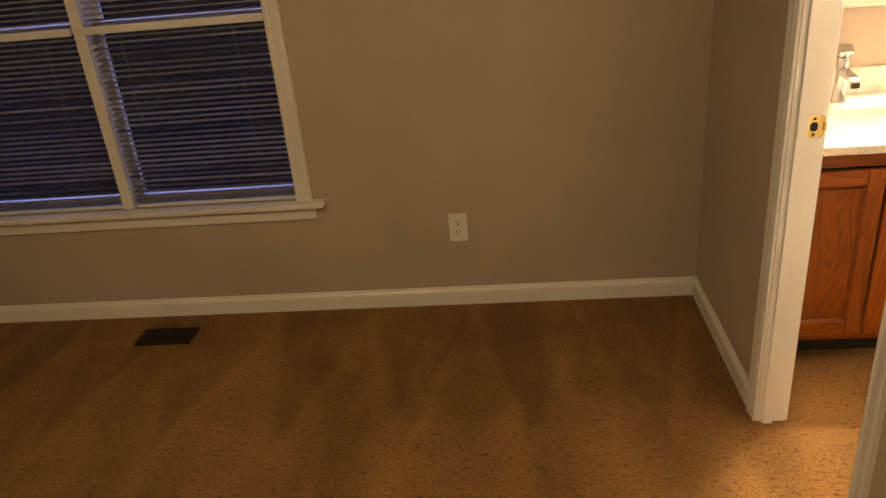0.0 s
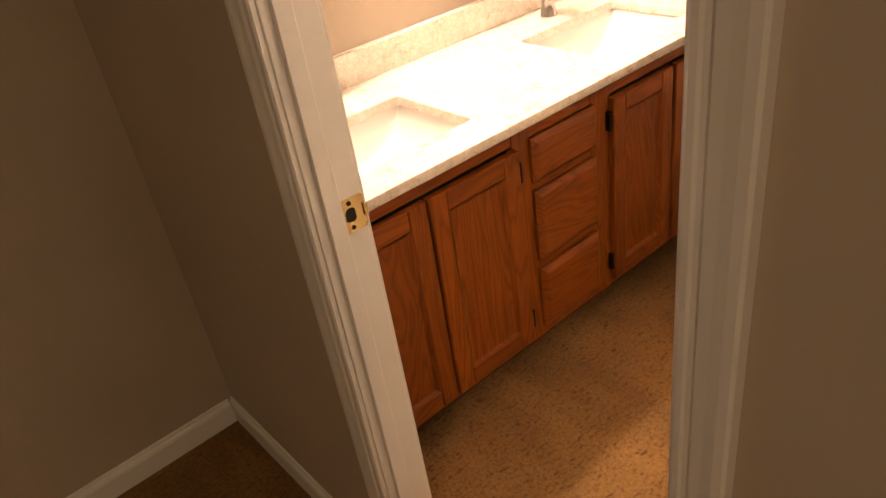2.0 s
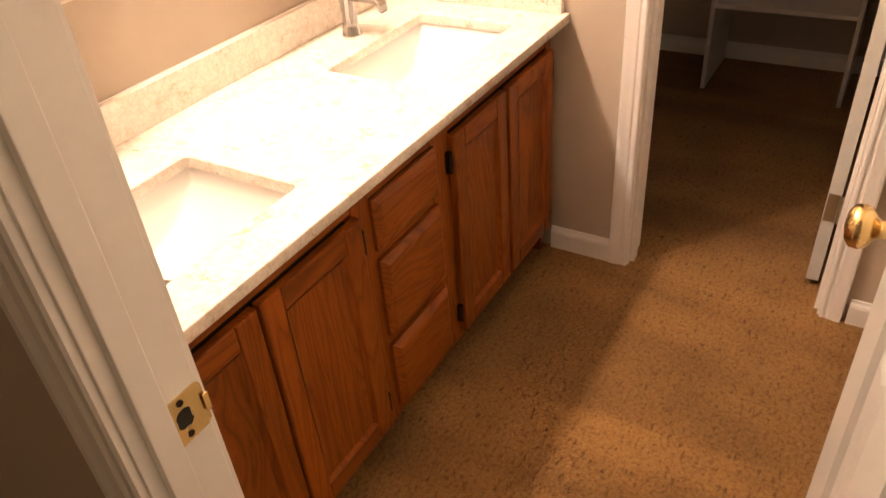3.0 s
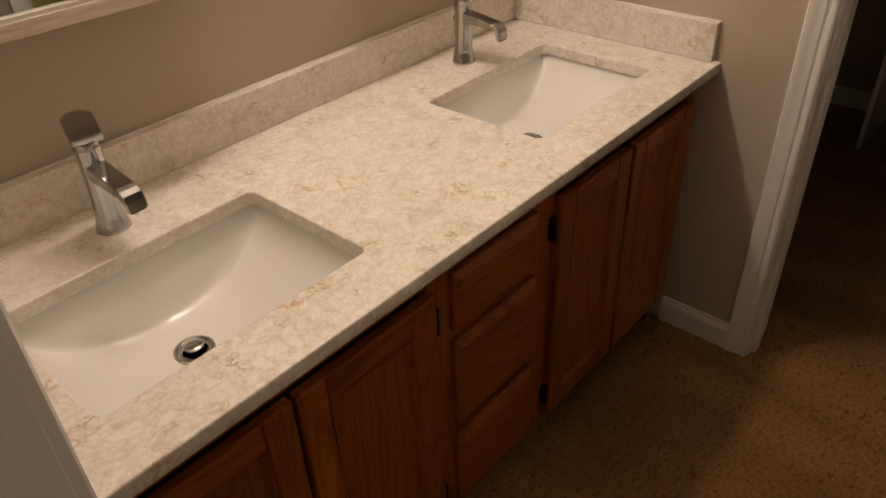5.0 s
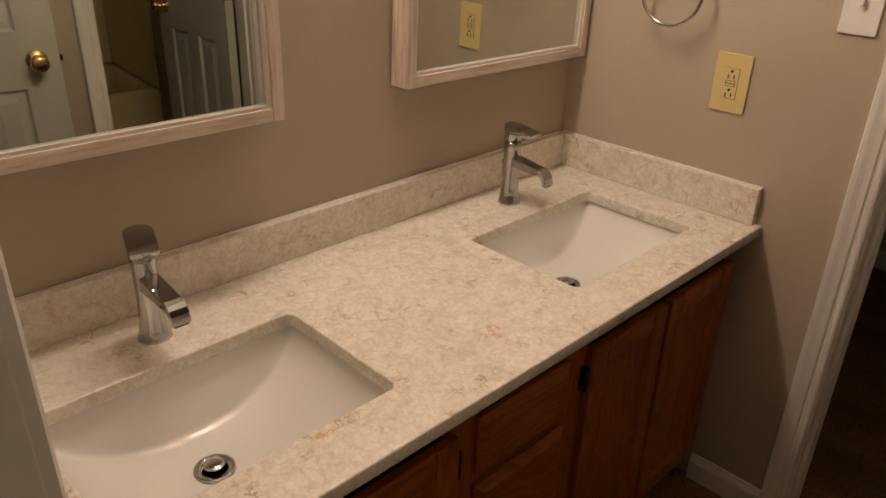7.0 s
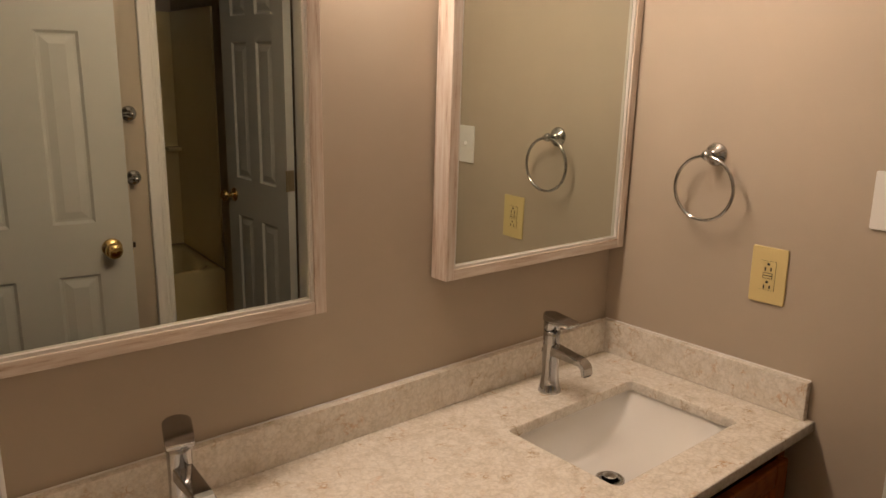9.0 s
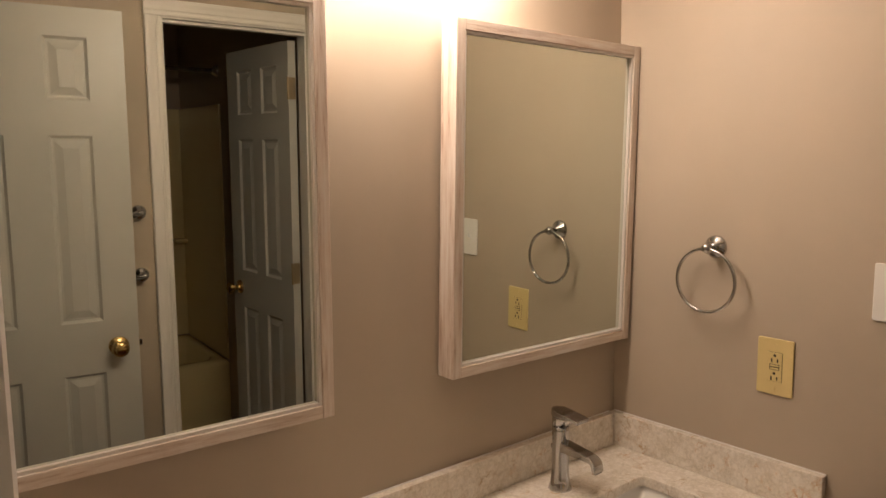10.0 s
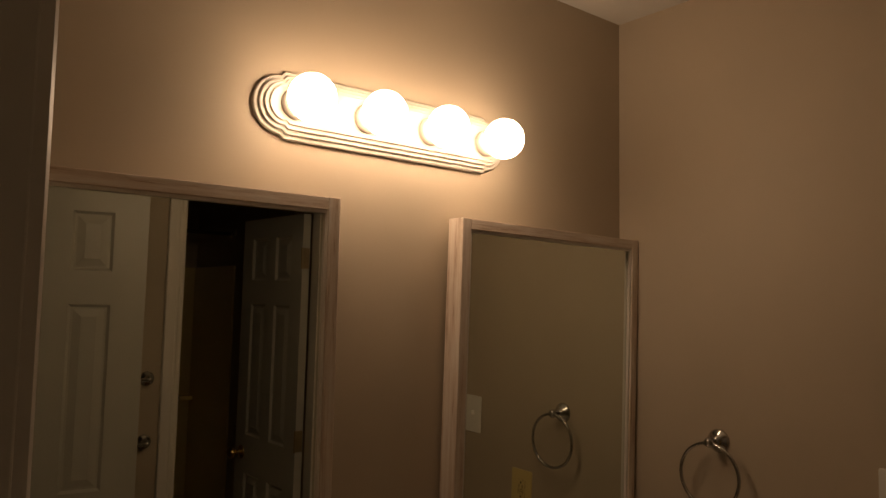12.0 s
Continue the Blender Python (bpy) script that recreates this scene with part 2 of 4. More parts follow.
def lathe(bm, profile, centre=(0, 0, 0), axis="z", steps=28, close=True):
    """A turned shape; profile is a list of (radius, distance along the axis)."""
    rings = []
    for r, d in profile:
        ring = []
        for i in range(steps):
            a = 2 * math.pi * i / steps
            u, v = r * math.cos(a), r * math.sin(a)
            p = {"z": (u, v, d), "y": (u, d, v), "x": (d, u, v)}[axis]
            ring.append(bm.verts.new((p[0] + centre[0], p[1] + centre[1], p[2] + centre[2])))
        rings.append(ring)
    for a, b in zip(rings, rings[1:]):
        for i in range(steps):
            bm.faces.new((a[i], a[(i + 1) % steps], b[(i + 1) % steps], b[i]))
    if close:
        bm.faces.new(rings[0])
        bm.faces.new(rings[-1])
    return bm


def torus(bm, centre, radius, thick, axis="x", tilt=0.0, n=56, k=12):
    rings = []
    for i in range(n):
        a = 2 * math.pi * i / n
        ring = []
        for j in range(k):
            b = 2 * math.pi * j / k
            r = radius + thick * math.cos(b)
            off = thick * math.sin(b)
            p = Vector((off, r * math.cos(a), r * math.sin(a)))
            p = Matrix.Rotation(tilt, 3, "Y") @ p
            ring.append(bm.verts.new(p + Vector(centre)))
        rings.append(ring)
    for i in range(n):
        a, b = rings[i], rings[(i + 1) % n]
        for j in range(k):
            bm.faces.new((a[j], a[(j + 1) % k], b[(j + 1) % k], b[j]))
    return bm


def prism(bm, outline, m):
    """outline: points (u, v) in a plane, pushed one unit along w, then placed by m."""
    lo = [bm.verts.new(m @ Vector((u, v, 0))) for u, v in outline]
    hi = [bm.verts.new(m @ Vector((u, v, 1))) for u, v in outline]
    bm.faces.new(lo[::-1])
    bm.faces.new(hi)
    n = len(outline)
    for i in range(n):
        bm.faces.new((lo[i], lo[(i + 1) % n], hi[(i + 1) % n], hi[i]))
    return bm


def rounded(x0, x1, y0, y1, r, n=6):
    pts = []
    for cx, cy, a0 in ((x1 - r, y1 - r, 0), (x0 + r, y1 - r, 90), (x0 + r, y0 + r, 180), (x1 - r, y0 + r, 270)):
        for i in range(n + 1):
            a = radians(a0 + 90 * i / n)
            pts.append((cx + r * math.cos(a), cy + r * math.sin(a)))
    return pts


def flat_plate(outlines, half, bevel):
    """A plate with holes: closed outlines in the plane, the first one outside; returns a mesh in a bmesh."""
    cu = bpy.data.curves.new("plate", "CURVE")
    cu.dimensions, cu.fill_mode, cu.extrude, cu.bevel_depth, cu.bevel_resolution = "2D", "BOTH", half - bevel, bevel, 2
    for pts in outlines:
        s = cu.splines.new("POLY")
        s.points.add(len(pts) - 1)
        for p, (u, v) in zip(s.points, pts):
            p.co = (u, v, 0, 1)
        s.use_cyclic_u = True
    ob = bpy.data.objects.new("plate", cu)
    scene.collection.objects.link(ob)
    me = bpy.data.meshes.new_from_object(ob.evaluated_get(bpy.context.evaluated_depsgraph_get()))
    bm = bmesh.new()
    bm.from_mesh(me)
    bpy.data.objects.remove(ob)
    bpy.data.curves.remove(cu)
    bpy.data.meshes.remove(me)
    bmesh.ops.remove_doubles(bm, verts=bm.verts, dist=1e-5)
    return bm


# ---- large structure ----
structure("ground", boxed((-60, 60, -60, 80, -0.75, -0.55)), GROUND, "dark ground outside the window at dusk", "ground")
structure("floor", boxed((-5.32, 1.95, -4.72, 0.15, -0.10, 0.0)), CARPET, "tan cut-pile carpet with vacuum tracks", "carpet")
structure("ceiling", boxed((-5.32, 1.95, -4.72, 0.15, H, H + 0.1)), CEIL, "off-white painted ceiling", "ceiling")
structure("wall_north", boxed((-1.64, 1.95, 0, 0.15, 0, H)), PAINT, "beige painted wall behind the vanity", "wall")
WX0, WX1, WZ0, WZ1 = -4.74, -3.278, 0.508, 2.05
structure("wall_window", boxed((-5.32, WX0, YW, 0.15, 0, H), (WX1, -1.6405, YW, 0.15, 0, H), (WX0, WX1, YW, 0.15, 0, WZ0), (WX0, WX1, YW, 0.15, WZ1, H)),
          PAINT, "beige painted bedroom wall with a window opening", "wall")
DY0, DY1, DZ = -1.488, -0.844, 2.07
structure("wall_west", boxed((XB, XL, DY1, -0.0005, 0, H), (XB, XL, -4.60, DY0, 0, H), (XB, XL, DY0, DY1, DZ, H)), PAINT,
          "beige painted wall between bedroom and bathroom", "wall")
CY0, CY1 = -1.40, -0.800
structure("wall_east", boxed((0, 0.115, CY1, 0, 0, H), (0, 0.115, YS, CY0, 0, H), (0, 0.115, CY0, CY1, DZ, H)), PAINT,
          "beige painted side wall beside the closet doorway", "wall")
TX0, TX1 = -0.820, -0.212
structure("wall_south", boxed((XL, TX0, YS - 0.115, YS, 0, H), (TX1, 1.95, YS - 0.115, YS, 0, H), (TX0, TX1, YS - 0.115, YS, DZ + 0.01, H)), PAINT,
          "beige painted wall beside the tub room doorway", "wall")
structure("wall_closet", boxed((1.83, 1.95, YS, 0, 0, H)), PAINT, "beige painted closet back wall", "wall")
structure("wall_tub_east", boxed((-0.115, 0.0, -3.87, YS - 0.115, 0, H)), PAINT, "beige painted tub room wall", "wall")
structure("wall_tub_south", boxed((XL, -0.115, -3.87, -3.75, 0, H)), PAINT, "beige painted wall behind the tub", "wall")
structure("wall_bedroom_south", boxed((-5.2, XL, -4.72, -4.60, 0, H)), PAINT, "beige painted bedroom wall", "wall")
structure("wall_bedroom_west", boxed((-5.32, -5.2, -4.72, YW, 0, H)), PAINT, "beige painted bedroom wall", "wall")

# baseboards: each run is (ends along the wall, wall face, axis, side that it stands out to)
BASE = [(0, 0), (0.013, 0), (0.013, 0.058), (0.0105, 0.066), (0.006, 0.072), (0.004, 0.080), (0, 0.081)]


def baseboard(a, b, face, axis, side):
    bm = bmesh.new()
    if axis == "x":
        m = Matrix(((0, 0, b - a, a), (side, 0, 0, face), (0, 1, 0, 0), (0, 0, 0, 1)))
    else:
        m = Matrix(((side, 0, 0, face), (0, 0, b - a, a), (0, 1, 0, 0), (0, 0, 0, 1)))
    prism(bm, BASE, m)
    return structure("baseboard", bm, TRIM, "white painted wooden baseboard", "baseboard")


for run in ((-5.2, XB - 0.0135, YW, "x", -1), (-0.800, YW, XB, "y", -1), (-4.6, -1.532, XB, "y", -1),
            (-0.756, -0.555, 0, "y", -1), (YS + 0.014, -1.454, 0, "y", -1), (XL, -0.864, YS, "x", 1), (-0.168, -0.014, YS, "x", 1),
            (YS, 0, 1.83, "y", -1), (0.115, 1.816, 0, "x", -1)):
    baseboard(*run)

# door frames
CASE = [(0, 0), (0, 0.010), (0.004, 0.0125), (0.010, 0.0125), (0.013, 0.0105), (0.018, 0.0105), (0.022, 0.0135), (0.034, 0.0145),
        (0.046, 0.017), (0.055, 0.017), (0.058, 0.014), (0.058, 0)]


def casing_leg(bm, origin, across, out, length):
    """One casing board: profile runs across from its inner edge and stands out from the wall."""
    a, o = Vector(across), Vector(out)
    l = Vector(length)
    m = Matrix(((a.x, o.x, l.x, origin[0]), (a.y, o.y, l.y, origin[1]), (a.z, o.z, l.z, origin[2]), (0, 0, 0, 1)))
    prism(bm, CASE, m)
    return bm


def door_frame(axis, lo, hi, faces, label, stop_at):
    """Jambs, head, stops and casings round an opening from lo to hi (rough) in a wall with the two faces given."""
    fr = thing("door_frame", label, "door frame", kind="structure")
    f0, f1 = faces
    top = DZ if axis == "y" else DZ + 0.01

    def put(name, a0, a1, d0, d1, z0, z1, bevel=0.0015):
        s = (d0, d1, a0, a1, z0, z1) if axis == "y" else (a0, a1, d0, d1, z0, z1)
        part(name, boxed(s, bevel=bevel), TRIM, fr)
    put("jamb", lo, lo + 0.02, f0 - 0.003, f1 + 0.003, 0, top - 0.021)
    put("jamb", hi - 0.02, hi, f0 - 0.003, f1 + 0.003, 0, top - 0.021)
    put("head_jamb", lo, hi, f0 - 0.003, f1 + 0.003, top - 0.02, top)
    s0, s1 = stop_at
    put("door_stop", lo + 0.0205, lo + 0.031, s0, s1, 0, top - 0.032)
    put("door_stop", hi - 0.031, hi - 0.0205, s0, s1, 0, top - 0.032)
    put("door_stop", lo + 0.0205, hi - 0.0205, s0, s1, top - 0.031, top - 0.0205)
    for face, out in ((f0 - 0.0005, -1), (f1 + 0.0005, 1)):
        for edge, way in ((lo + 0.015, -1), (hi - 0.015, 1)):
            o = (face, edge, 0) if axis == "y" else (edge, face, 0)
            ac = (0, way, 0) if axis == "y" else (way, 0, 0)
            ou = (out, 0, 0) if axis == "y" else (0, out, 0)
            part("casing", casing_leg(bmesh.new(), o, ac, ou, (0, 0, top - 0.0155)), TRIM, fr)
        o = (face, lo - 0.043, top - 0.015) if axis == "y" else (lo - 0.043, face, top - 0.015)
        le = (0, hi - lo + 0.086, 0) if axis == "y" else (hi - lo + 0.086, 0, 0)
        part("head_casing", casing_leg(bmesh.new(), o, (0, 0, 1), ou, le), TRIM, fr)
    return fr


door_frame("y", DY0, DY1, (XB, XL), "white painted frame of the bedroom doorway", (-1.673, -1.645))
door_frame("y", CY0, CY1, (0, 0.115), "white painted frame of the closet doorway", (0.02, 0.055))
door_frame("x", TX0, TX1, (YS - 0.115, YS), "white painted frame of the tub room doorway", (YS - 0.06, YS - 0.025))

# strike plate let into the jamb
strike = thing("strike_plate", "brass strike plate on the white jamb", "strike plate", (-1.627, DY1 - 0.0203, 0.946))
sp = flat_plate([rounded(-0.030, 0.026, -0.029, 0.029, 0.008), rounded(-0.011, 0.009, -0.013, 0.013, 0.0095)], 0.001, 0.0004)
bmesh.ops.rotate(sp, verts=sp.verts, matrix=Matrix.Rotation(radians(90), 3, "X"))
part("plate", sp, BRASS, strike)
part("latch_hole", boxed((-0.010, 0.008, 0.0002, 0.0006, -0.012, 0.012)), DARK, strike, "dark latch hole")
part("lip", boxed((0.022, 0.029, -0.0042, -0.0024, -0.011, 0.011), bevel=0.0008), BRASS, strike)
for z in (-0.021, 0.021):
    part("screw", lathe(bmesh.new(), [(0.004, -0.0012), (0.0036, -0.0022), (0.001, -0.0016)], (-0.001, 0, z), "y", 12), BRONZE, strike)


# ---- six-panel doors ----
def panel_face(bm, cols, rows, y, side, w, z0, z1):
    """One face of a six-panel door: flat rails and stiles, and raised fields in the panels."""
    xs = sorted({0, w, *[c for p in cols for c in p]})
    zs = sorted({z0, z1, *[c for p in rows for c in p]})
    for xa, xb in zip(xs, xs[1:]):
        for za, zb in zip(zs, zs[1:]):
            loops = [(0, 0)]
            if (xa, xb) in cols and (za, zb) in rows:
                loops = [(0, 0), (0.003, -0.003), (0.009, -0.009), (0.016, -0.009), (0.040, -0.002), (0.043, -0.002)]
            rings = []
            for inset, depth in loops:
                pts = ((xa + inset, za + inset), (xb - inset, za + inset), (xb - inset, zb - inset), (xa + inset, zb - inset))
                rings.append([bm.verts.new((u, y + side * depth, v)) for u, v in pts])
            for a, b in zip(rings, rings[1:]):
                for i in range(4):
                    bm.faces.new((a[i], a[(i + 1) % 4], b[(i + 1) % 4], b[i]))
            bm.faces.new(rings[-1])


def six_panel_door(label, at, turn, w, cols, knob_z, hinges=(0.28, 1.08, 1.85)):
    door = thing("panel_door", label, "door", at, turn)
    z0, z1, th = 0.025, 2.040, 0.035
    rows = [(0.25, 0.865), (1.040, 1.645), (1.755, 1.950)]
    bm = bmesh.new()
    panel_face(bm, cols, rows, 0, 1, w, z0, z1)
    panel_face(bm, cols, rows, -th, -1, w, z0, z1)
    for a, b in (((0, z0), (0, z1)), ((w, z0), (w, z1)), ((0, z0), (w, z0)), ((0, z1), (w, z1))):
        bm.faces.new([bm.verts.new(p) for p in ((a[0], 0, a[1]), (b[0], 0, b[1]), (b[0], -th, b[1]), (a[0], -th, a[1]))])
    bmesh.ops.remove_doubles(bm, verts=bm.verts, dist=1e-5)
    part("slab", bm, DOOR_PAINT, door)
    for side, y in ((1, 0.0), (-1, -th)):
        k = bmesh.new()
        lathe(k, [(0.032, 0.0005 * side), (0.032, 0.003 * side), (0.029, 0.007 * side), (0.016, 0.010 * side), (0.0115, 0.014 * side), (0.011, 0.028 * side),
                  (0.015, 0.034 * side), (0.024, 0.040 * side), (0.0275, 0.049 * side), (0.026, 0.058 * side), (0.018, 0.064 * side), (0.006, 0.066 * side)],
              (w - 0.065, y, knob_z), "y", 32)
        part("knob", k, BRASS, door, "round polished brass knob", True)
    part("latch_plate", boxed((w + 0.0002, w + 0.0014, -0.030, -0.005, knob_z - 0.028, knob_z + 0.028)), BRASS, door, "brass latch plate")
    part("latch_bolt", boxed((w + 0.0015, w + 0.011, -0.022, -0.011, knob_z - 0.009, knob_z + 0.009), bevel=0.002), BRONZE, door, "dark latch bolt")
    for z in hinges:
        h = boxed((-0.0014, -0.0002, -0.032, -0.003, z - 0.044, z + 0.044))
        y = -th - 0.004
        lathe(h, [(0.0045, z - 0.045), (0.0045, z + 0.045)], (-0.004, y, 0), "z", 12)
        part("hinge", h, HINGE, door, "dull brass butt hinge")
    return door


six_panel_door("white six-panel door standing open against the towel bars", (-1.583, -1.486, 0), 5.2, 0.615,
               [(0.112, 0.262), (0.382, 0.508)], 0.950, (0.28, 1.85))
six_panel_door("white six-panel door standing open into the tub room", (-0.240, -1.722, 0), -95.6, 0.56,
               [(0.098, 0.238), (0.322, 0.462)], 0.955)
six_panel_door("white six-panel door standing open into the closet", (0.122, -1.326, 0), 0, 0.58,
               [(0.105, 0.245), (0.335, 0.475)], 0.945, (0.28, 1.85))

# ---- vanity ----
VF = -0.552     # face frame
vanity = thing("vanity_cabinet", "reddish oak double vanity with four doors and three drawers", "cabinet")
X0, X1 = XL + 0.008, -0.028
part("side_panel", boxed((X0, X0 + 0.018, VF + 0.02, -0.004, 0.0, 0.764)), OAK_V, vanity)
part("side_panel", boxed((X1 - 0.018, X1, VF + 0.02, -0.004, 0.0, 0.764)), OAK_V, vanity)
part("back_panel", boxed((X0 + 0.02, X1 - 0.02, -0.012, -0.004, 0.1, 0.60)), OAK_V, vanity)
part("bottom_panel", boxed((X0 + 0.019, X1 - 0.019, VF + 0.021, -0.013, 0.092, 0.104)), OAK_H, vanity)
# the recess's shade is put into the toe kick's near-black colour
part("toe_kick", boxed((X0 + 0.019, X1 - 0.019, VF + 0.075, VF + 0.085, 0.0, 0.091)), DARK, vanity, "recessed toe kick, coloured near-black for the shade there")
for a, b in ((X0, X0 + 0.035), (-0.985, -0.925), (-0.690, -0.610), (X1 - 0.035, X1)):
    part("stile", boxed((a, b, VF, VF + 0.019, 0.09, 0.764), bevel=0.001), OAK_V, vanity)
for a, b in ((X0 + 0.0355, -0.9855), (-0.9245, -0.6905), (-0.6095, X1 - 0.0355)):
    part("rail", boxed((a, b, VF + 0.001, VF + 0.019, 0.712, 0.763), bevel=0.001), OAK_H, vanity)
    part("rail", boxed((a, b, VF + 0.001, VF + 0.019, 0.0905, 0.128), bevel=0.001), OAK_H, vanity)
for z in (0.337, 0.574):
    part("rail", boxed((-0.9245, -0.6905, VF + 0.001, VF + 0.019, z - 0.02, z + 0.02)), OAK_H, vanity)
# near-black upright sheet, added to give the door gaps the interior's shade
part("interior_shade_sheet", boxed((X0 + 0.04, X1 - 0.04, VF + 0.03, VF + 0.034, 0.13, 0.71)), DARK, vanity, "near-black sheet for the shaded cabinet interior")


def raised(bm, x0, x1, z0, z1, yb, yf, loops):
    """A board whose front is shaped by loops of (inset, depth below the front)."""
    rings = []
    for inset, depth in ((0, yb - yf), *loops):
        pts = ((x0 + inset, z0 + inset), (x1 - inset, z0 + inset), (x1 - inset, z1 - inset), (x0 + inset, z1 - inset))
        rings.append([bm.verts.new((u, yf + depth, v)) for u, v in pts])
    bm.faces.new(rings[0])
    for a, b in zip(rings, rings[1:]):
        for i in range(4):
            bm.faces.new((a[i], a[(i + 1) % 4], b[(i + 1) % 4], b[i]))
    bm.faces.new(rings[-1])
    return bm


def oak_door(x0, x1, z0, z1, hinge_x):
    """A flat-panel oak door: two stiles, two rails, a sunk panel, two bronze hinges."""
    yb, yf, s = VF - 0.0005, VF - 0.0195, 0.052
    d = part("cabinet_door", boxed((x0 + s - 0.004, x1 - s + 0.004, yf + 0.0095, yb - 0.002, z0 + s - 0.004, z1 - s + 0.004)), OAK_V, vanity, "oak door with a sunk flat panel")
    for a, b in ((x0, x0 + s), (x1 - s, x1)):
        bm = raised(bmesh.new(), a, b, z0, z1, yb, yf, [(0, 0.004), (0.0015, 0.001), (0.004, 0)])
        part("door_stile", bm, OAK_V, d)
    for a, b in ((z0, z0 + s), (z1 - s, z1)):
        bm = raised(bmesh.new(), x0 + s + 0.0004, x1 - s - 0.0004, a, b, yb, yf + 0.0004, [(0, 0.004), (0.0015, 0.001), (0.004, 0)])
        part("door_rail", bm, OAK_H, d)
    # sloped moulding round the panel
    bm = bmesh.new()
    o = (x0 + s, x1 - s, z0 + s, z1 - s)
    ring = []
    for inset, depth in ((0.0003, 0.001), (0.004, 0.004), (0.010, 0.0088)):
        ring.append([bm.verts.new((u, yf + depth, v)) for u, v in ((o[0] + inset, o[2] + inset), (o[1] - inset, o[2] + inset), (o[1] - inset, o[3] - inset), (o[0] + inset, o[3] - inset))])
    for a, b in zip(ring, ring[1:]):
        for i in range(4):
            bm.faces.new((a[i], a[(i + 1) % 4], b[(i + 1) % 4], b[i]))
    part("panel_moulding", bm, OAK_V, d)
    for z in (z0 + 0.065, z1 - 0.065):
        side = 1 if hinge_x > (x0 + x1) / 2 else -1
        h = boxed((hinge_x + side * 0.001, hinge_x + side * 0.014, VF - 0.004, VF - 0.0006, z - 0.027, z + 0.027), bevel=0.001)
        lathe(h, [(0.0058, z - 0.027), (0.0058, z + 0.027)], (hinge_x + side * 0.0065, VF - 0.010, 0), "z", 10)
        part("hinge", h, BRONZE, d, "dark bronze hinge")


oak_door(-1.585, -1.276, 0.118, 0.705, -1.585)
oak_door(-1.268, -0.980, 0.118, 0.705, -0.980)
oak_door(-0.616, -0.345, 0.118, 0.705, -0.616)
oak_door(-0.331, -0.047, 0.118, 0.705, -0.047)
for z0, z1 in ((0.127, 0.322), (0.352, 0.562), (0.588, 0.711)):
    bm = raised(bmesh.new(), -0.928, -0.682, z0, z1, VF - 0.0005, VF - 0.021, [(0, 0.012), (0.003, 0.0095), (0.013, 0.002), (0.018, 0)])
    part("drawer_front", bm, OAK_H, vanity, "oak drawer front with sloped edges")

# countertop with two cut-outs
S1, S2 = (-1.488, -1.038), (-0.576, -0.130)
SY0, SY1 = -0.490, -0.190
top = flat_plate([[(XL + 0.002, -0.002), (XL + 0.002, -0.594), (-0.002, -0.594), (-0.002, -0.002)]] + [rounded(a, b, SY0, SY1, 0.018) for a, b in (S1, S2)], 0.0135, 0.003)
counter = thing("countertop", "cream quartz countertop with brown veins", "countertop", (0, 0, TOP - 0.0135))
part("slab", top, QUARTZ, counter)
back = thing("backsplash", "cream quartz backsplash along the mirror wall", "backsplash")
part("board", boxed((XL + 0.002, -0.0225, -0.021, -0.002, TOP + 0.0005, TOP + 0.091), bevel=0.002), QUARTZ, back)
side = thing("side_splash", "cream quartz side splash against the side wall", "backsplash")
part("board", boxed((-0.021, -0.002, -0.580, -0.002, TOP + 0.0005, TOP + 0.091), bevel=0.002), QUARTZ, side)
# caulk lines where the splash meets wall and counter
for n, s in (("back", (XL + 0.002, -0.024, -0.0045, -0.0015, TOP + 0.0905, TOP + 0.0935)), ("side", (-0.0045, -0.0015, -0.580, -0.006, TOP + 0.0905, TOP + 0.0935))):
    part("caulk", boxed(s, bevel=0.001), WHITE_PLASTIC, back if n == "back" else side)


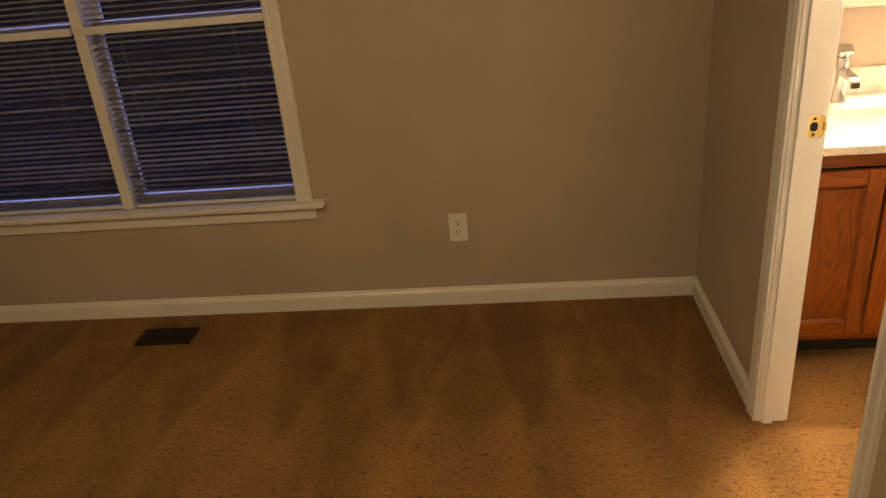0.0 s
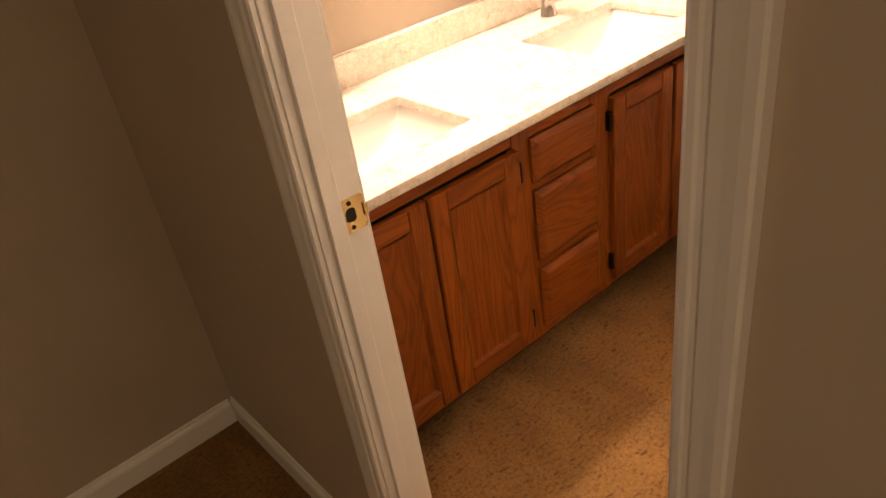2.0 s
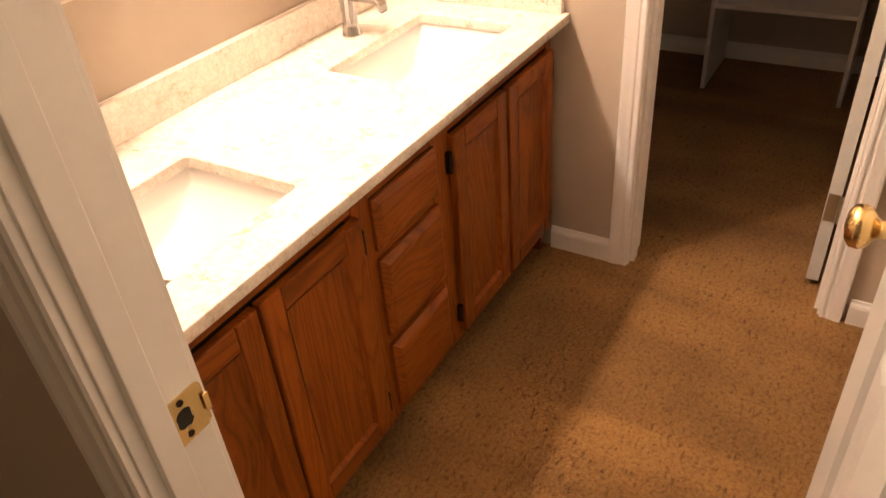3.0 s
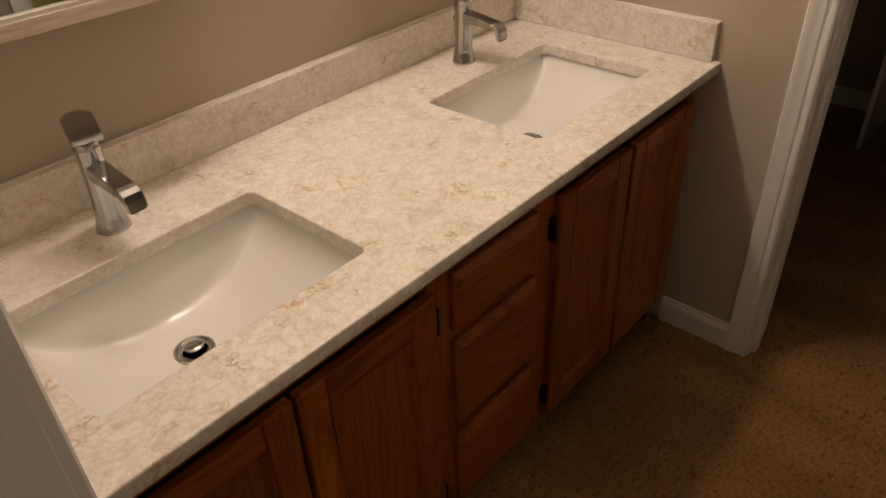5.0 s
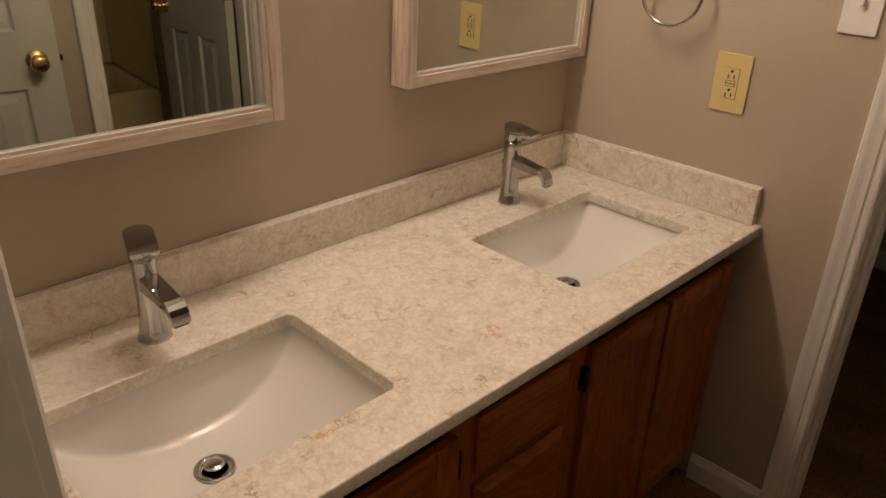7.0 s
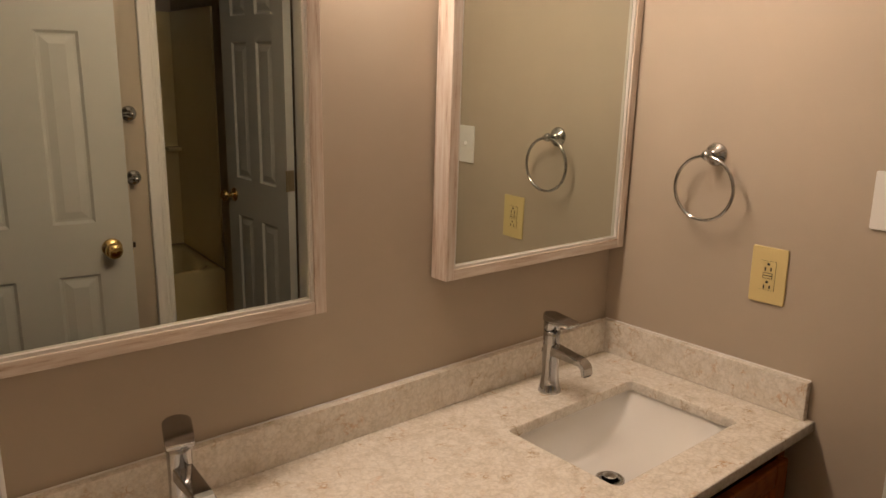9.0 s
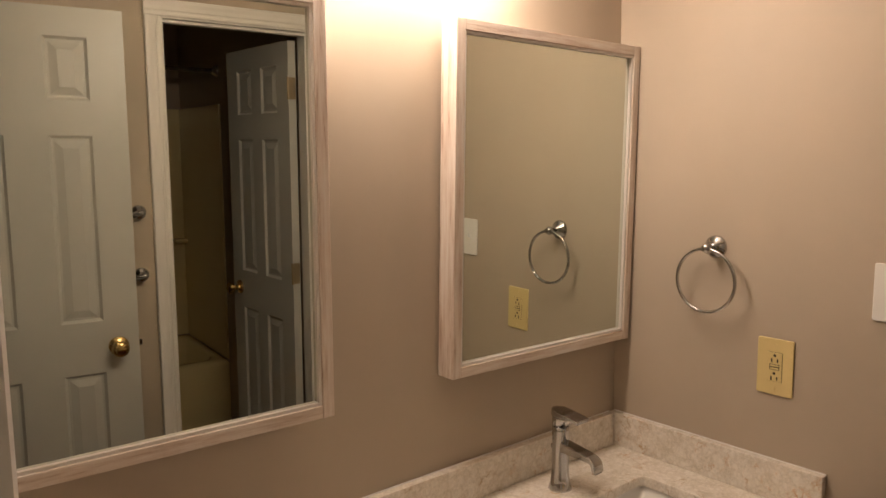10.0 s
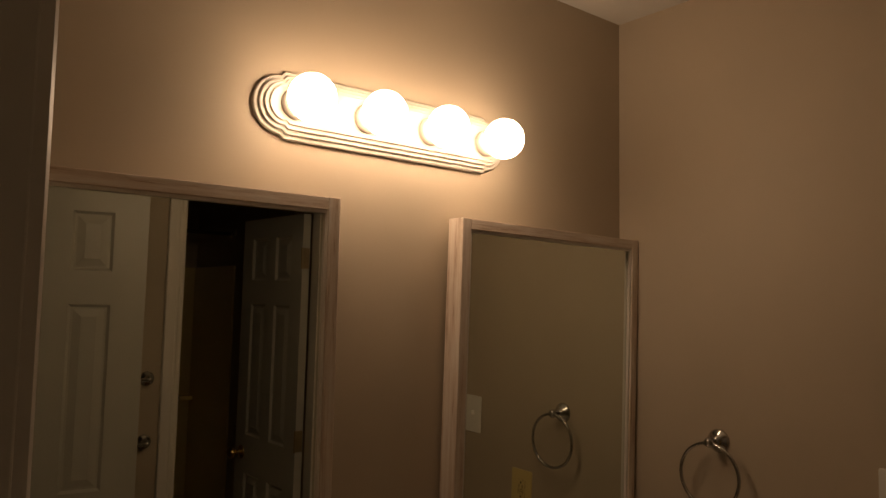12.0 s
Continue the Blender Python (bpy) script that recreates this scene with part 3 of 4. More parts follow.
def sink(xa, xb):
    """Undermount basin: a trough that curves up at both ends, with steep front and back."""
    cx, cy = (xa + xb) / 2, (SY0 + SY1) / 2
    s = thing("undermount_sink", "white glazed rectangular undermount sink", "sink", (cx, cy, TOP - 0.0275), group="vanity sinks")
    nx, ny = 48, 40
    hx, hy, deep = (xb - xa) / 2 + 0.004, (SY1 - SY0) / 2 + 0.004, 0.106
    bm = bmesh.new()
    grid = []
    for i in range(nx + 1):
        row = []
        # denser near the rim
        u = math.sin(math.pi / 2 * (2 * i / nx - 1))
        for j in range(ny + 1):
            v = math.sin(math.pi / 2 * (2 * j / ny - 1))
            arc = max(0.0, 1 - abs(u) ** 2.3) ** 0.75
            back_wall = max(0.0, 1 - abs(v) ** 40) ** 0.5
            d = deep * arc * back_wall
            # floor falls a little to the drain
            fall = 0.006 * max(0, 1 - (u * u + v * v) * 2.5)
            lean = 1 - 0.20 * (d / deep)
            row.append(bm.verts.new((hx * u, hy * v * lean, -d - fall)))
        grid.append(row)
    for i in range(nx):
        for j in range(ny):
            bm.faces.new((grid[i][j], grid[i + 1][j], grid[i + 1][j + 1], grid[i][j + 1]))
    # flange under the stone
    rim = [(hx, hy), (-hx, hy), (-hx, -hy), (hx, -hy)]
    outer = [bm.verts.new((u * 1.07, v * 1.09, -0.0002)) for u, v in rim]
    inner = [grid[nx][ny], grid[0][ny], grid[0][0], grid[nx][0]]
    for i in range(4):
        bm.faces.new((inner[i], inner[(i + 1) % 4], outer[(i + 1) % 4], outer[i]))
    part("basin", bm, PORCELAIN, s, "", True)
    dz = -deep - 0.0035
    ring = lathe(bmesh.new(), [(0.0330, dz - 0.002), (0.0322, dz + 0.0036), (0.030, dz + 0.0046), (0.0215, dz + 0.0036), (0.0205, dz - 0.008)], (-0.014, 0.020, 0), "z", 36, False)
    part("drain_ring", ring, CHROME, s, "chrome drain ring", True)
    part("drain_well", lathe(bmesh.new(), [(0.023, dz - 0.0005), (0.001, dz - 0.0005)], (-0.014, 0.020, 0), "z", 24), DARK, s, "dark drain well")
    cap = lathe(bmesh.new(), [(0.005, dz - 0.005), (0.005, dz + 0.007), (0.0155, dz + 0.009), (0.0172, dz + 0.011), (0.0165, dz + 0.0125), (0.008, dz + 0.0130), (0.001, dz + 0.0131)], (-0.014, 0.020, 0), "z", 32)
    part("stopper", cap, CHROME, s, "chrome pop-up stopper", True)
    return s


sink(*S1)
sink(*S2)


def faucet(x, swivel):
    """Single-hole tap: waisted body, flat level spout with a turned-down lip, flat lever on top."""
    f = thing("faucet", "polished chrome single-lever faucet on the countertop", "faucet", (x + 0.009, -0.107, TOP), group="vanity faucets")
    f.scale = (1.05, 1.02, 1.06)
    body = lathe(bmesh.new(), [(0.0275, 0.0004), (0.027, 0.004), (0.0235, 0.016), (0.0205, 0.034), (0.0192, 0.060), (0.0192, 0.105), (0.0198, 0.138), (0.0200, 0.148)], (0, 0, 0), "z", 40)
    part("body", body, CHROME, f, "", True)
    part("neck", lathe(bmesh.new(), [(0.0182, 0.1484), (0.0182, 0.1505)], (0, 0, 0), "z", 40), DARK, f, "dark joint below the lever")
    part("cap", lathe(bmesh.new(), [(0.0200, 0.151), (0.0202, 0.168), (0.0195, 0.171)], (0, 0, 0), "z", 40), CHROME, f, "", True)
    # lever: a broad flat paddle, round behind the cap, thinning and dipping towards its tip
    tongue = flat_plate([[(0.0212 * math.cos(radians(a)), 0.0212 * math.sin(radians(a))) for a in range(0, 181, 12)]
                         + [(-0.0205, -0.061), (-0.0180, -0.065), (0.0180, -0.065), (0.0205, -0.061)]], 0.0070, 0.0012)
    for v in tongue.verts:
        if v.co.z < 0:
            v.co.z *= 1 - 0.85 * min(1, max(0, (0.012 - v.co.y) / 0.072))
    bmesh.ops.rotate(tongue, verts=tongue.verts, cent=(0, 0, 0), matrix=Matrix.Rotation(radians(7), 3, "X"))
    bmesh.ops.rotate(tongue, verts=tongue.verts, cent=(0, 0, 0), matrix=Matrix.Rotation(radians(swivel), 3, "Z"))
    bmesh.ops.translate(tongue, verts=tongue.verts, vec=(0, 0, 0.1785))
    part("lever", tongue, CHROME, f)
    # spout: a flat strip that bends down at its end
    bm = bmesh.new()
    spine = [(-0.012, 0.104, 0.022), (-0.050, 0.1015, 0.017), (-0.090, 0.0985, 0.012), (-0.0985, 0.0970, 0.0105), (-0.1045, 0.0930, 0.0095), (-0.1085, 0.0865, 0.009), (-0.1115, 0.0720, 0.008)]
    rows = []
    for i, (y, z, t) in enumerate(spine):
        a, b = spine[max(i - 1, 0)], spine[min(i + 1, len(spine) - 1)]
        along = Vector((0, b[0] - a[0], b[1] - a[1])).normalized()
        up = Vector((0, along.z, -along.y))
        w = 0.0160
        c = Vector((0, y, z))
        rows.append([bm.verts.new(p) for p in (c + up * t * 0.5 + Vector((-w + 0.002, 0, 0)), c + up * t * 0.5 + Vector((w - 0.002, 0, 0)), c + up * (t * 0.5 - 0.002) + Vector((w, 0, 0)), c - up * t * 0.5 + Vector((w, 0, 0)), c - up * t * 0.5 - Vector((w, 0, 0)), c + up * (t * 0.5 - 0.002) - Vector((w, 0, 0)))])
    for a, b in zip(rows, rows[1:]):
        for i in range(6):
            bm.faces.new((a[i], a[(i + 1) % 6], b[(i + 1) % 6], b[i]))
    bm.faces.new(rows[0])
    bm.faces.new(rows[-1])
    spout = part("spout", bm, CHROME, f)
    part("outlet", boxed((-0.011, 0.011, -0.1135, -0.1095, 0.0695, 0.0715)), DARK, spout, "dark water outlet")
    rod = lathe(bmesh.new(), [(0.0028, 0.055), (0.0028, 0.088), (0.005, 0.090), (0.005, 0.098), (0.003, 0.100)], (0, 0.0235, 0), "z", 12)
    part("lift_rod", rod, CHROME, f, "chrome lift rod", True)
    return f


faucet((S1[0] + S1[1]) / 2, -16)
faucet((S2[0] + S2[1]) / 2, 0)


# ---- mirrors ----
def framed_mirror(xc, w, za, zb, depth, off, lean, roll, yaw):
    """depth: of the box frame; off: how far its lower edge stands from the wall; lean, roll, yaw: how it hangs askew, in degrees."""
    m = thing("framed_mirror", "wall mirror in a whitewashed wooden box frame", "mirror", group="mirrors over the vanity")
    m.matrix_basis = pose(xc, -off, za, lean, roll, yaw)
    h, f, yf = zb - za, 0.024, -depth
    for a, b in ((-w, -w + f), (w - f, w)):
        part("frame_stile", boxed((a, b, yf, 0, 0, h), bevel=0.0015), WASH_V, m)
    for a, b in ((0, f), (h - f, h)):
        part("frame_rail", boxed((-w + f + 0.0003, w - f - 0.0003, yf + 0.0006, -0.0003, a, b), bevel=0.0015), WASH_H, m)
    # pale lining strips inside the frame, and the glass behind them
    e = 0.006
    for a, b in ((-w + f + 0.0003, -w + f + e), (w - f - e, w - f - 0.0003)):
        part("lining", boxed((a, b, yf + 0.004, yf + 0.012, f + 0.0003, h - f - 0.0003)), LINING, m, "pale inner lining strip")
    for a, b in ((f + 0.0003, f + e), (h - f - e, h - f - 0.0003)):
        part("lining", boxed((-w + f + e + 0.0003, w - f - e - 0.0003, yf + 0.004, yf + 0.012, a, b)), LINING, m, "pale inner lining strip")
    g = w - f - 0.001
    part("glass", boxed((-g, g, yf + 0.0125, yf + 0.0155, f + 0.001, h - f - 0.001)), MIRROR, m, "clear silvered mirror glass")
    part("backing", boxed((-g, g, yf + 0.016, yf + 0.021, f + 0.001, h - f - 0.001)), DARK, m)
    return m


framed_mirror(-1.2575, 0.3125, 1.107, 1.882, 0.050, 0.013, 0.5, 0.0, -2.0)
framed_mirror(-0.3250, 0.3125, 1.105, 1.873, 0.050, 0.004, 0.9, 0.7, 0.0)


# ---- light bar ----
bar = thing("vanity_light", "cream four-bulb light bar, lit, above the mirrors", "wall lamp", (-0.7795, 0, 2.060))


def cartouche(w, h, n=10):
    """A long plate whose ends are half rounds with a small step on each side."""
    r = h * 0.86
    pts = []
    for s in (1, -1):
        x = s * (w - r)
        pts.append((x - s * 0.022, s * h))
        pts.append((x - s * 0.008, s * h))
        pts.append((x - s * 0.002, s * (h - 0.008)))
        for i in range(n + 1):
            a = radians(78 - 156 * i / n)
            pts.append((x + s * (r * math.cos(a)), s * r * math.sin(a)))
        pts.append((x - s * 0.002, -s * (h - 0.008)))
        pts.append((x - s * 0.008, -s * h))
        pts.append((x - s * 0.022, -s * h))
    return pts


for shrink, y0, y1 in ((0.0, -0.001, -0.010), (0.009, -0.0102, -0.017), (0.017, -0.0172, -0.023), (0.025, -0.0232, -0.028)):
    p = flat_plate([cartouche(0.318 - shrink, 0.063 - shrink)], (y0 - y1) / 2, min(0.0034, (y0 - y1) / 2 - 0.0002))
    bmesh.ops.rotate(p, verts=p.verts, matrix=Matrix.Rotation(radians(90), 3, "X"))
    bmesh.ops.translate(p, verts=p.verts, vec=(0, (y0 + y1) / 2, 0))
    part("plate", p, FIXTURE, bar)
for i in range(4):
    x = -0.2430 + 0.1625 * i
    part("socket", lathe(bmesh.new(), [(0.030, -0.0284), (0.030, -0.042), (0.027, -0.046), (0.022, -0.052), (0.019, -0.0525)], (x, 0, 0), "y", 28), FIXTURE, bar, "", True)
    bulb = bmesh.new()
    bmesh.ops.create_uvsphere(bulb, u_segments=28, v_segments=16, radius=0.0455, matrix=Matrix.Translation((x, -0.094, 0)))
    part("bulb", bulb, BULB, bar, "lit white globe bulb", True)


# ---- side wall fittings ----
def towel_ring(x, y, z, out, tilt=0.0):
    """out: +1 or -1, the way it stands out along x."""
    t = thing("towel_ring", "chrome towel ring on the beige wall", "towel ring", (x, y, z), group="towel rings")
    part("base", lathe(bmesh.new(), [(0.028, out * 0.0006), (0.028, out * 0.004), (0.024, out * 0.008), (0.017, out * 0.011), (0.012, out * 0.016), (0.009, out * 0.022)], (0, 0, 0), "x", 32), CHROME, t, "", True)
    part("post", lathe(bmesh.new(), [(0.0075, out * 0.020), (0.0075, out * 0.036), (0.011, out * 0.040), (0.0125, out * 0.046), (0.010, out * 0.053), (0.004, out * 0.056)], (0, 0, 0), "x", 24), CHROME, t, "", True)
    part("ring", torus(bmesh.new(), (out * (0.046 + 0.076 * math.sin(radians(tilt))), 0, -0.002 - 0.076 * math.cos(radians(tilt))), 0.076, 0.0042, "x", -out * radians(tilt)), CHROME, t, "thin chrome ring", True)
    return t


towel_ring(0, -0.296, 1.369, -1)
towel_ring(XL, -0.450, 1.410, 1, 4)


def wall_plate(name, label, category, at, turn, w, h, mat):
    """A plate on a wall: local x across, local y out of the wall towards the room is negative."""
    t = thing(name, label, category, at, turn)
    p = flat_plate([rounded(-w / 2, w / 2, -h / 2, h / 2, 0.003, 3)], 0.0026, 0.0016)
    bmesh.ops.rotate(p, verts=p.verts, matrix=Matrix.Rotation(radians(90), 3, "X"))
    bmesh.ops.translate(p, verts=p.verts, vec=(0, -0.0031, 0))
    part("plate", p, mat, t)
    return t


def slots(t, z, y=-0.0078, up=1):
    """up: 1 with the round earth hole below the blades, -1 with it above."""
    for x, h in ((-0.0068, 0.0100), (0.0068, 0.0085)):
        lo, hi = sorted((z + up * 0.001, z + up * (0.001 + h)))
        part("slot", boxed((x - 0.0016, x + 0.0016, y, y + 0.0004, lo, hi)), DARK, t, "dark socket slot")
    part("slot", lathe(bmesh.new(), [(0.0034, y), (0.0034, y + 0.0004)], (0, 0, z - up * 0.006), "y", 10), DARK, t, "dark socket slot")


gfci = wall_plate("wall_outlet", "ivory safety outlet with two sockets on the beige wall", "outlet", (0, -0.455, 1.1045), -90, 0.081, 0.129, IVORY)
part("insert_gap", boxed((-0.0174, 0.0174, -0.0062, -0.0056, -0.0344, 0.0344)), DARK, gfci)
part("insert", boxed((-0.017, 0.017, -0.0076, -0.0056, -0.034, 0.034), bevel=0.001), IVORY, gfci)
part("button_gap", boxed((-0.0115, 0.0115, -0.0079, -0.00765, -0.0066, 0.0066)), DARK, gfci)
part("button", boxed((-0.010, 0.010, -0.0088, -0.0077, 0.001, 0.0055), bevel=0.0004), IVORY, gfci)
part("button", boxed((-0.010, 0.010, -0.0088, -0.0077, -0.0055, -0.001), bevel=0.0004), IVORY, gfci)
for z in (0.021, -0.021):
    slots(gfci, z, up=-1)
for z in (0.052, -0.052):
    part("screw", lathe(bmesh.new(), [(0.0032, -0.0056), (0.0028, -0.0066), (0.0005, -0.0062)], (0, 0, z), "y", 12), IVORY, gfci)

switch = wall_plate("light_switch", "white toggle light switch on the beige wall", "light switch", (0, -0.690, 1.307), -90, 0.071, 0.117, WHITE_PLASTIC)
part("toggle", boxed((-0.0045, 0.0045, -0.016, -0.0058, -0.002, 0.010), bevel=0.001), WHITE_PLASTIC, switch)
part("toggle_frame", boxed((-0.0065, 0.0065, -0.0068, -0.0058, -0.013, 0.013)), WHITE_PLASTIC, switch)
for z in (0.030, -0.030):
    part("screw", lathe(bmesh.new(), [(0.003, -0.0056), (0.0026, -0.0066), (0.0005, -0.0062)], (0, 0, z), "y", 12), WHITE_PLASTIC, switch)


# ---- towel bars behind the door ----
def towel_bar(z):
    t = thing("towel_bar", "chrome towel bar on the wall behind the open door", "towel bar", (-0.912, YS, z), group="towel bars")
    for x in (0, -0.46):
        part("post", lathe(bmesh.new(), [(0.026, 0.0006), (0.026, 0.004), (0.022, 0.008), (0.015, 0.011), (0.010, 0.016), (0.007, 0.040), (0.0095, 0.044), (0.0095, 0.054), (0.006, 0.058)], (x, 0, 0), "y", 28), CHROME, t, "", True)
    part("bar", lathe(bmesh.new(), [(0.0075, 0.0), (0.0075, -0.46)], (0, 0.049, 0), "x", 16), CHROME, t, "", True)


towel_bar(1.380)
towel_bar(1.156)

# ---- tub room ----
tub = thing("bathtub", "cream built-in bathtub with a high surround", "bathtub", (-0.860, -3.369, 0))
bm = bmesh.new()
hw, hd = 0.7435, 0.379
rim = 0.065
rings = []
for inset, z, r in ((0.0, 0.0, 0.01), (0.0, 0.355, 0.01), (0.006, 0.372, 0.016), (0.016, 0.38, 0.02), (rim - 0.012, 0.38, 0.10), (rim, 0.372, 0.11), (rim + 0.03, 0.20, 0.13), (rim + 0.06, 0.09, 0.14), (rim + 0.11, 0.06, 0.14)):
    rings.append([bm.verts.new((u, v, z)) for u, v in rounded(-hw + inset, hw - inset, -hd + inset, hd - inset, r)])
for a, b in zip(rings, rings[1:]):
    for i in range(len(a)):
        bm.faces.new((a[i], a[(i + 1) % len(a)], b[(i + 1) % len(a)], b[i]))
bm.faces.new(rings[-1])
part("shell", bm, SURROUND, tub, "", True)
surround = thing("tub_surround", "cream moulded plastic tub surround", "tub surround")
part("back_panel", boxed((XL + 0.002, -0.117, -3.749, -3.737, 0.382, 1.85), bevel=0.004), SURROUND, surround)
part("end_panel", boxed((-0.1285, -0.1165, -3.736, -2.99, 0.382, 1.85), bevel=0.004), SURROUND, surround)
part("end_panel", boxed((XL + 0.0015, XL + 0.0135, -3.736, -2.99, 0.382, 1.85), bevel=0.004), SURROUND, surround)
for x in (-0.25, -0.62, -1.3):
    part("rib", boxed((x - 0.012, x + 0.012, -3.7365, -3.724, 0.42, 1.80), bevel=0.005), SURROUND, surround)
part("soap_shelf", boxed((-0.209, -0.129, -3.7365, -3.65, 1.00, 1.025), bevel=0.006), SURROUND, surround)
rod = thing("shower_rod", "chrome shower curtain rod across the tub", "curtain rod", (0, -3.03, 2.035))
part("tube", lathe(bmesh.new(), [(0.0125, XL + 0.003), (0.0125, -0.120)], (0, 0, 0), "x", 20), CHROME, rod, "", True)
for x, s in ((-0.1155, -1), (XL + 0.0005, 1)):
    part("flange", lathe(bmesh.new(), [(0.034, 0), (0.034, s * 0.005), (0.027, s * 0.016), (0.018, s * 0.024), (0.0135, s * 0.032)], (x, 0, 0), "x", 28), CHROME, rod, "", True)

# ---- closet shelf unit ----
unit = thing("shelf_unit", "white melamine closet shelf unit, empty", "shelves", (1.42, 0, 0))
for y in (-0.684, -1.255):
    part("side_panel", boxed((0, 0.394, y - 0.009, y + 0.009, 0.0, 1.20), bevel=0.001), SHELF, unit)
for z in (0.380, 0.80, 1.19):
    part("shelf", boxed((0.002, 0.392, -1.2455, -0.6935, z - 0.009, z + 0.009), bevel=0.001), SHELF, unit)

# ---- bedroom window ----
win = thing("window_1", "white twin sash window with blinds, dusk outside", "window", kind="structure")
MX = -4.009
part("stool", boxed((WX0 - 0.115, -3.172, YW - 0.045, 0.10, WZ0 - 0.024, WZ0 - 0.0005), bevel=0.006), TRIM, win, "white window stool")
part("apron", boxed((WX0 - 0.075, -3.212, YW - 0.015, YW - 0.0005, WZ0 - 0.080, WZ0 - 0.0245), bevel=0.004), TRIM, win)
for x, way in ((WX1 - 0.002, 1), (WX0 + 0.002, -1)):
    part("casing", casing_leg(bmesh.new(), (x, YW - 0.0005, WZ0), (way, 0, 0), (0, -1, 0), (0, 0, WZ1 - WZ0)), TRIM, win)
part("head_casing", casing_leg(bmesh.new(), (WX0 - 0.058, YW - 0.0005, WZ1), (0, 0, 1), (0, -1, 0), (WX1 - WX0 + 0.116, 0, 0)), TRIM, win)
part("mullion", boxed((MX - 0.023, MX + 0.023, YW + 0.006, 0.10, WZ0, WZ1), bevel=0.003), TRIM, win)
for a, b in ((WX0, WX0 + 0.012), (WX1 - 0.012, WX1)):
    part("jamb", boxed((a, b, YW, 0.10, WZ0, WZ1)), TRIM, win)
part("head_jamb", boxed((WX0 + 0.0125, WX1 - 0.0125, YW, 0.10, WZ1 - 0.012, WZ1)), TRIM, win)
MEET = 1.232
for xa, xb in ((WX0 + 0.0125, MX - 0.0265), (MX + 0.0265, WX1 - 0.0125)):
    for y, za, zb in ((0.040, WZ0 + 0.001, MEET + 0.02), (0.070, MEET - 0.015, WZ1 - 0.013)):
        f = 0.020
        sash = part("sash", boxed((xa, xa + f, y, y + 0.028, za, zb), (xb - f, xb, y, y + 0.028, za, zb), (xa + f, xb - f, y, y + 0.028, za, za + 0.035), (xa + f, xb - f, y, y + 0.028, zb - 0.035, zb)), TRIM, win, "white window sash")
        pane = part("pane", boxed((xa + f - 0.003, xb - f + 0.003, y + 0.012, y + 0.015, za + 0.033, zb - 0.033)), GLASS, sash, "clear glass pane")
        pane.visible_shadow = False
    # rail of the fixed frame in front of the blind
    part("meeting_rail", boxed((xa, xb, YW - 0.010, YW + 0.004, MEET - 0.014, MEET + 0.014), bevel=0.003), TRIM, win, "white meeting rail")

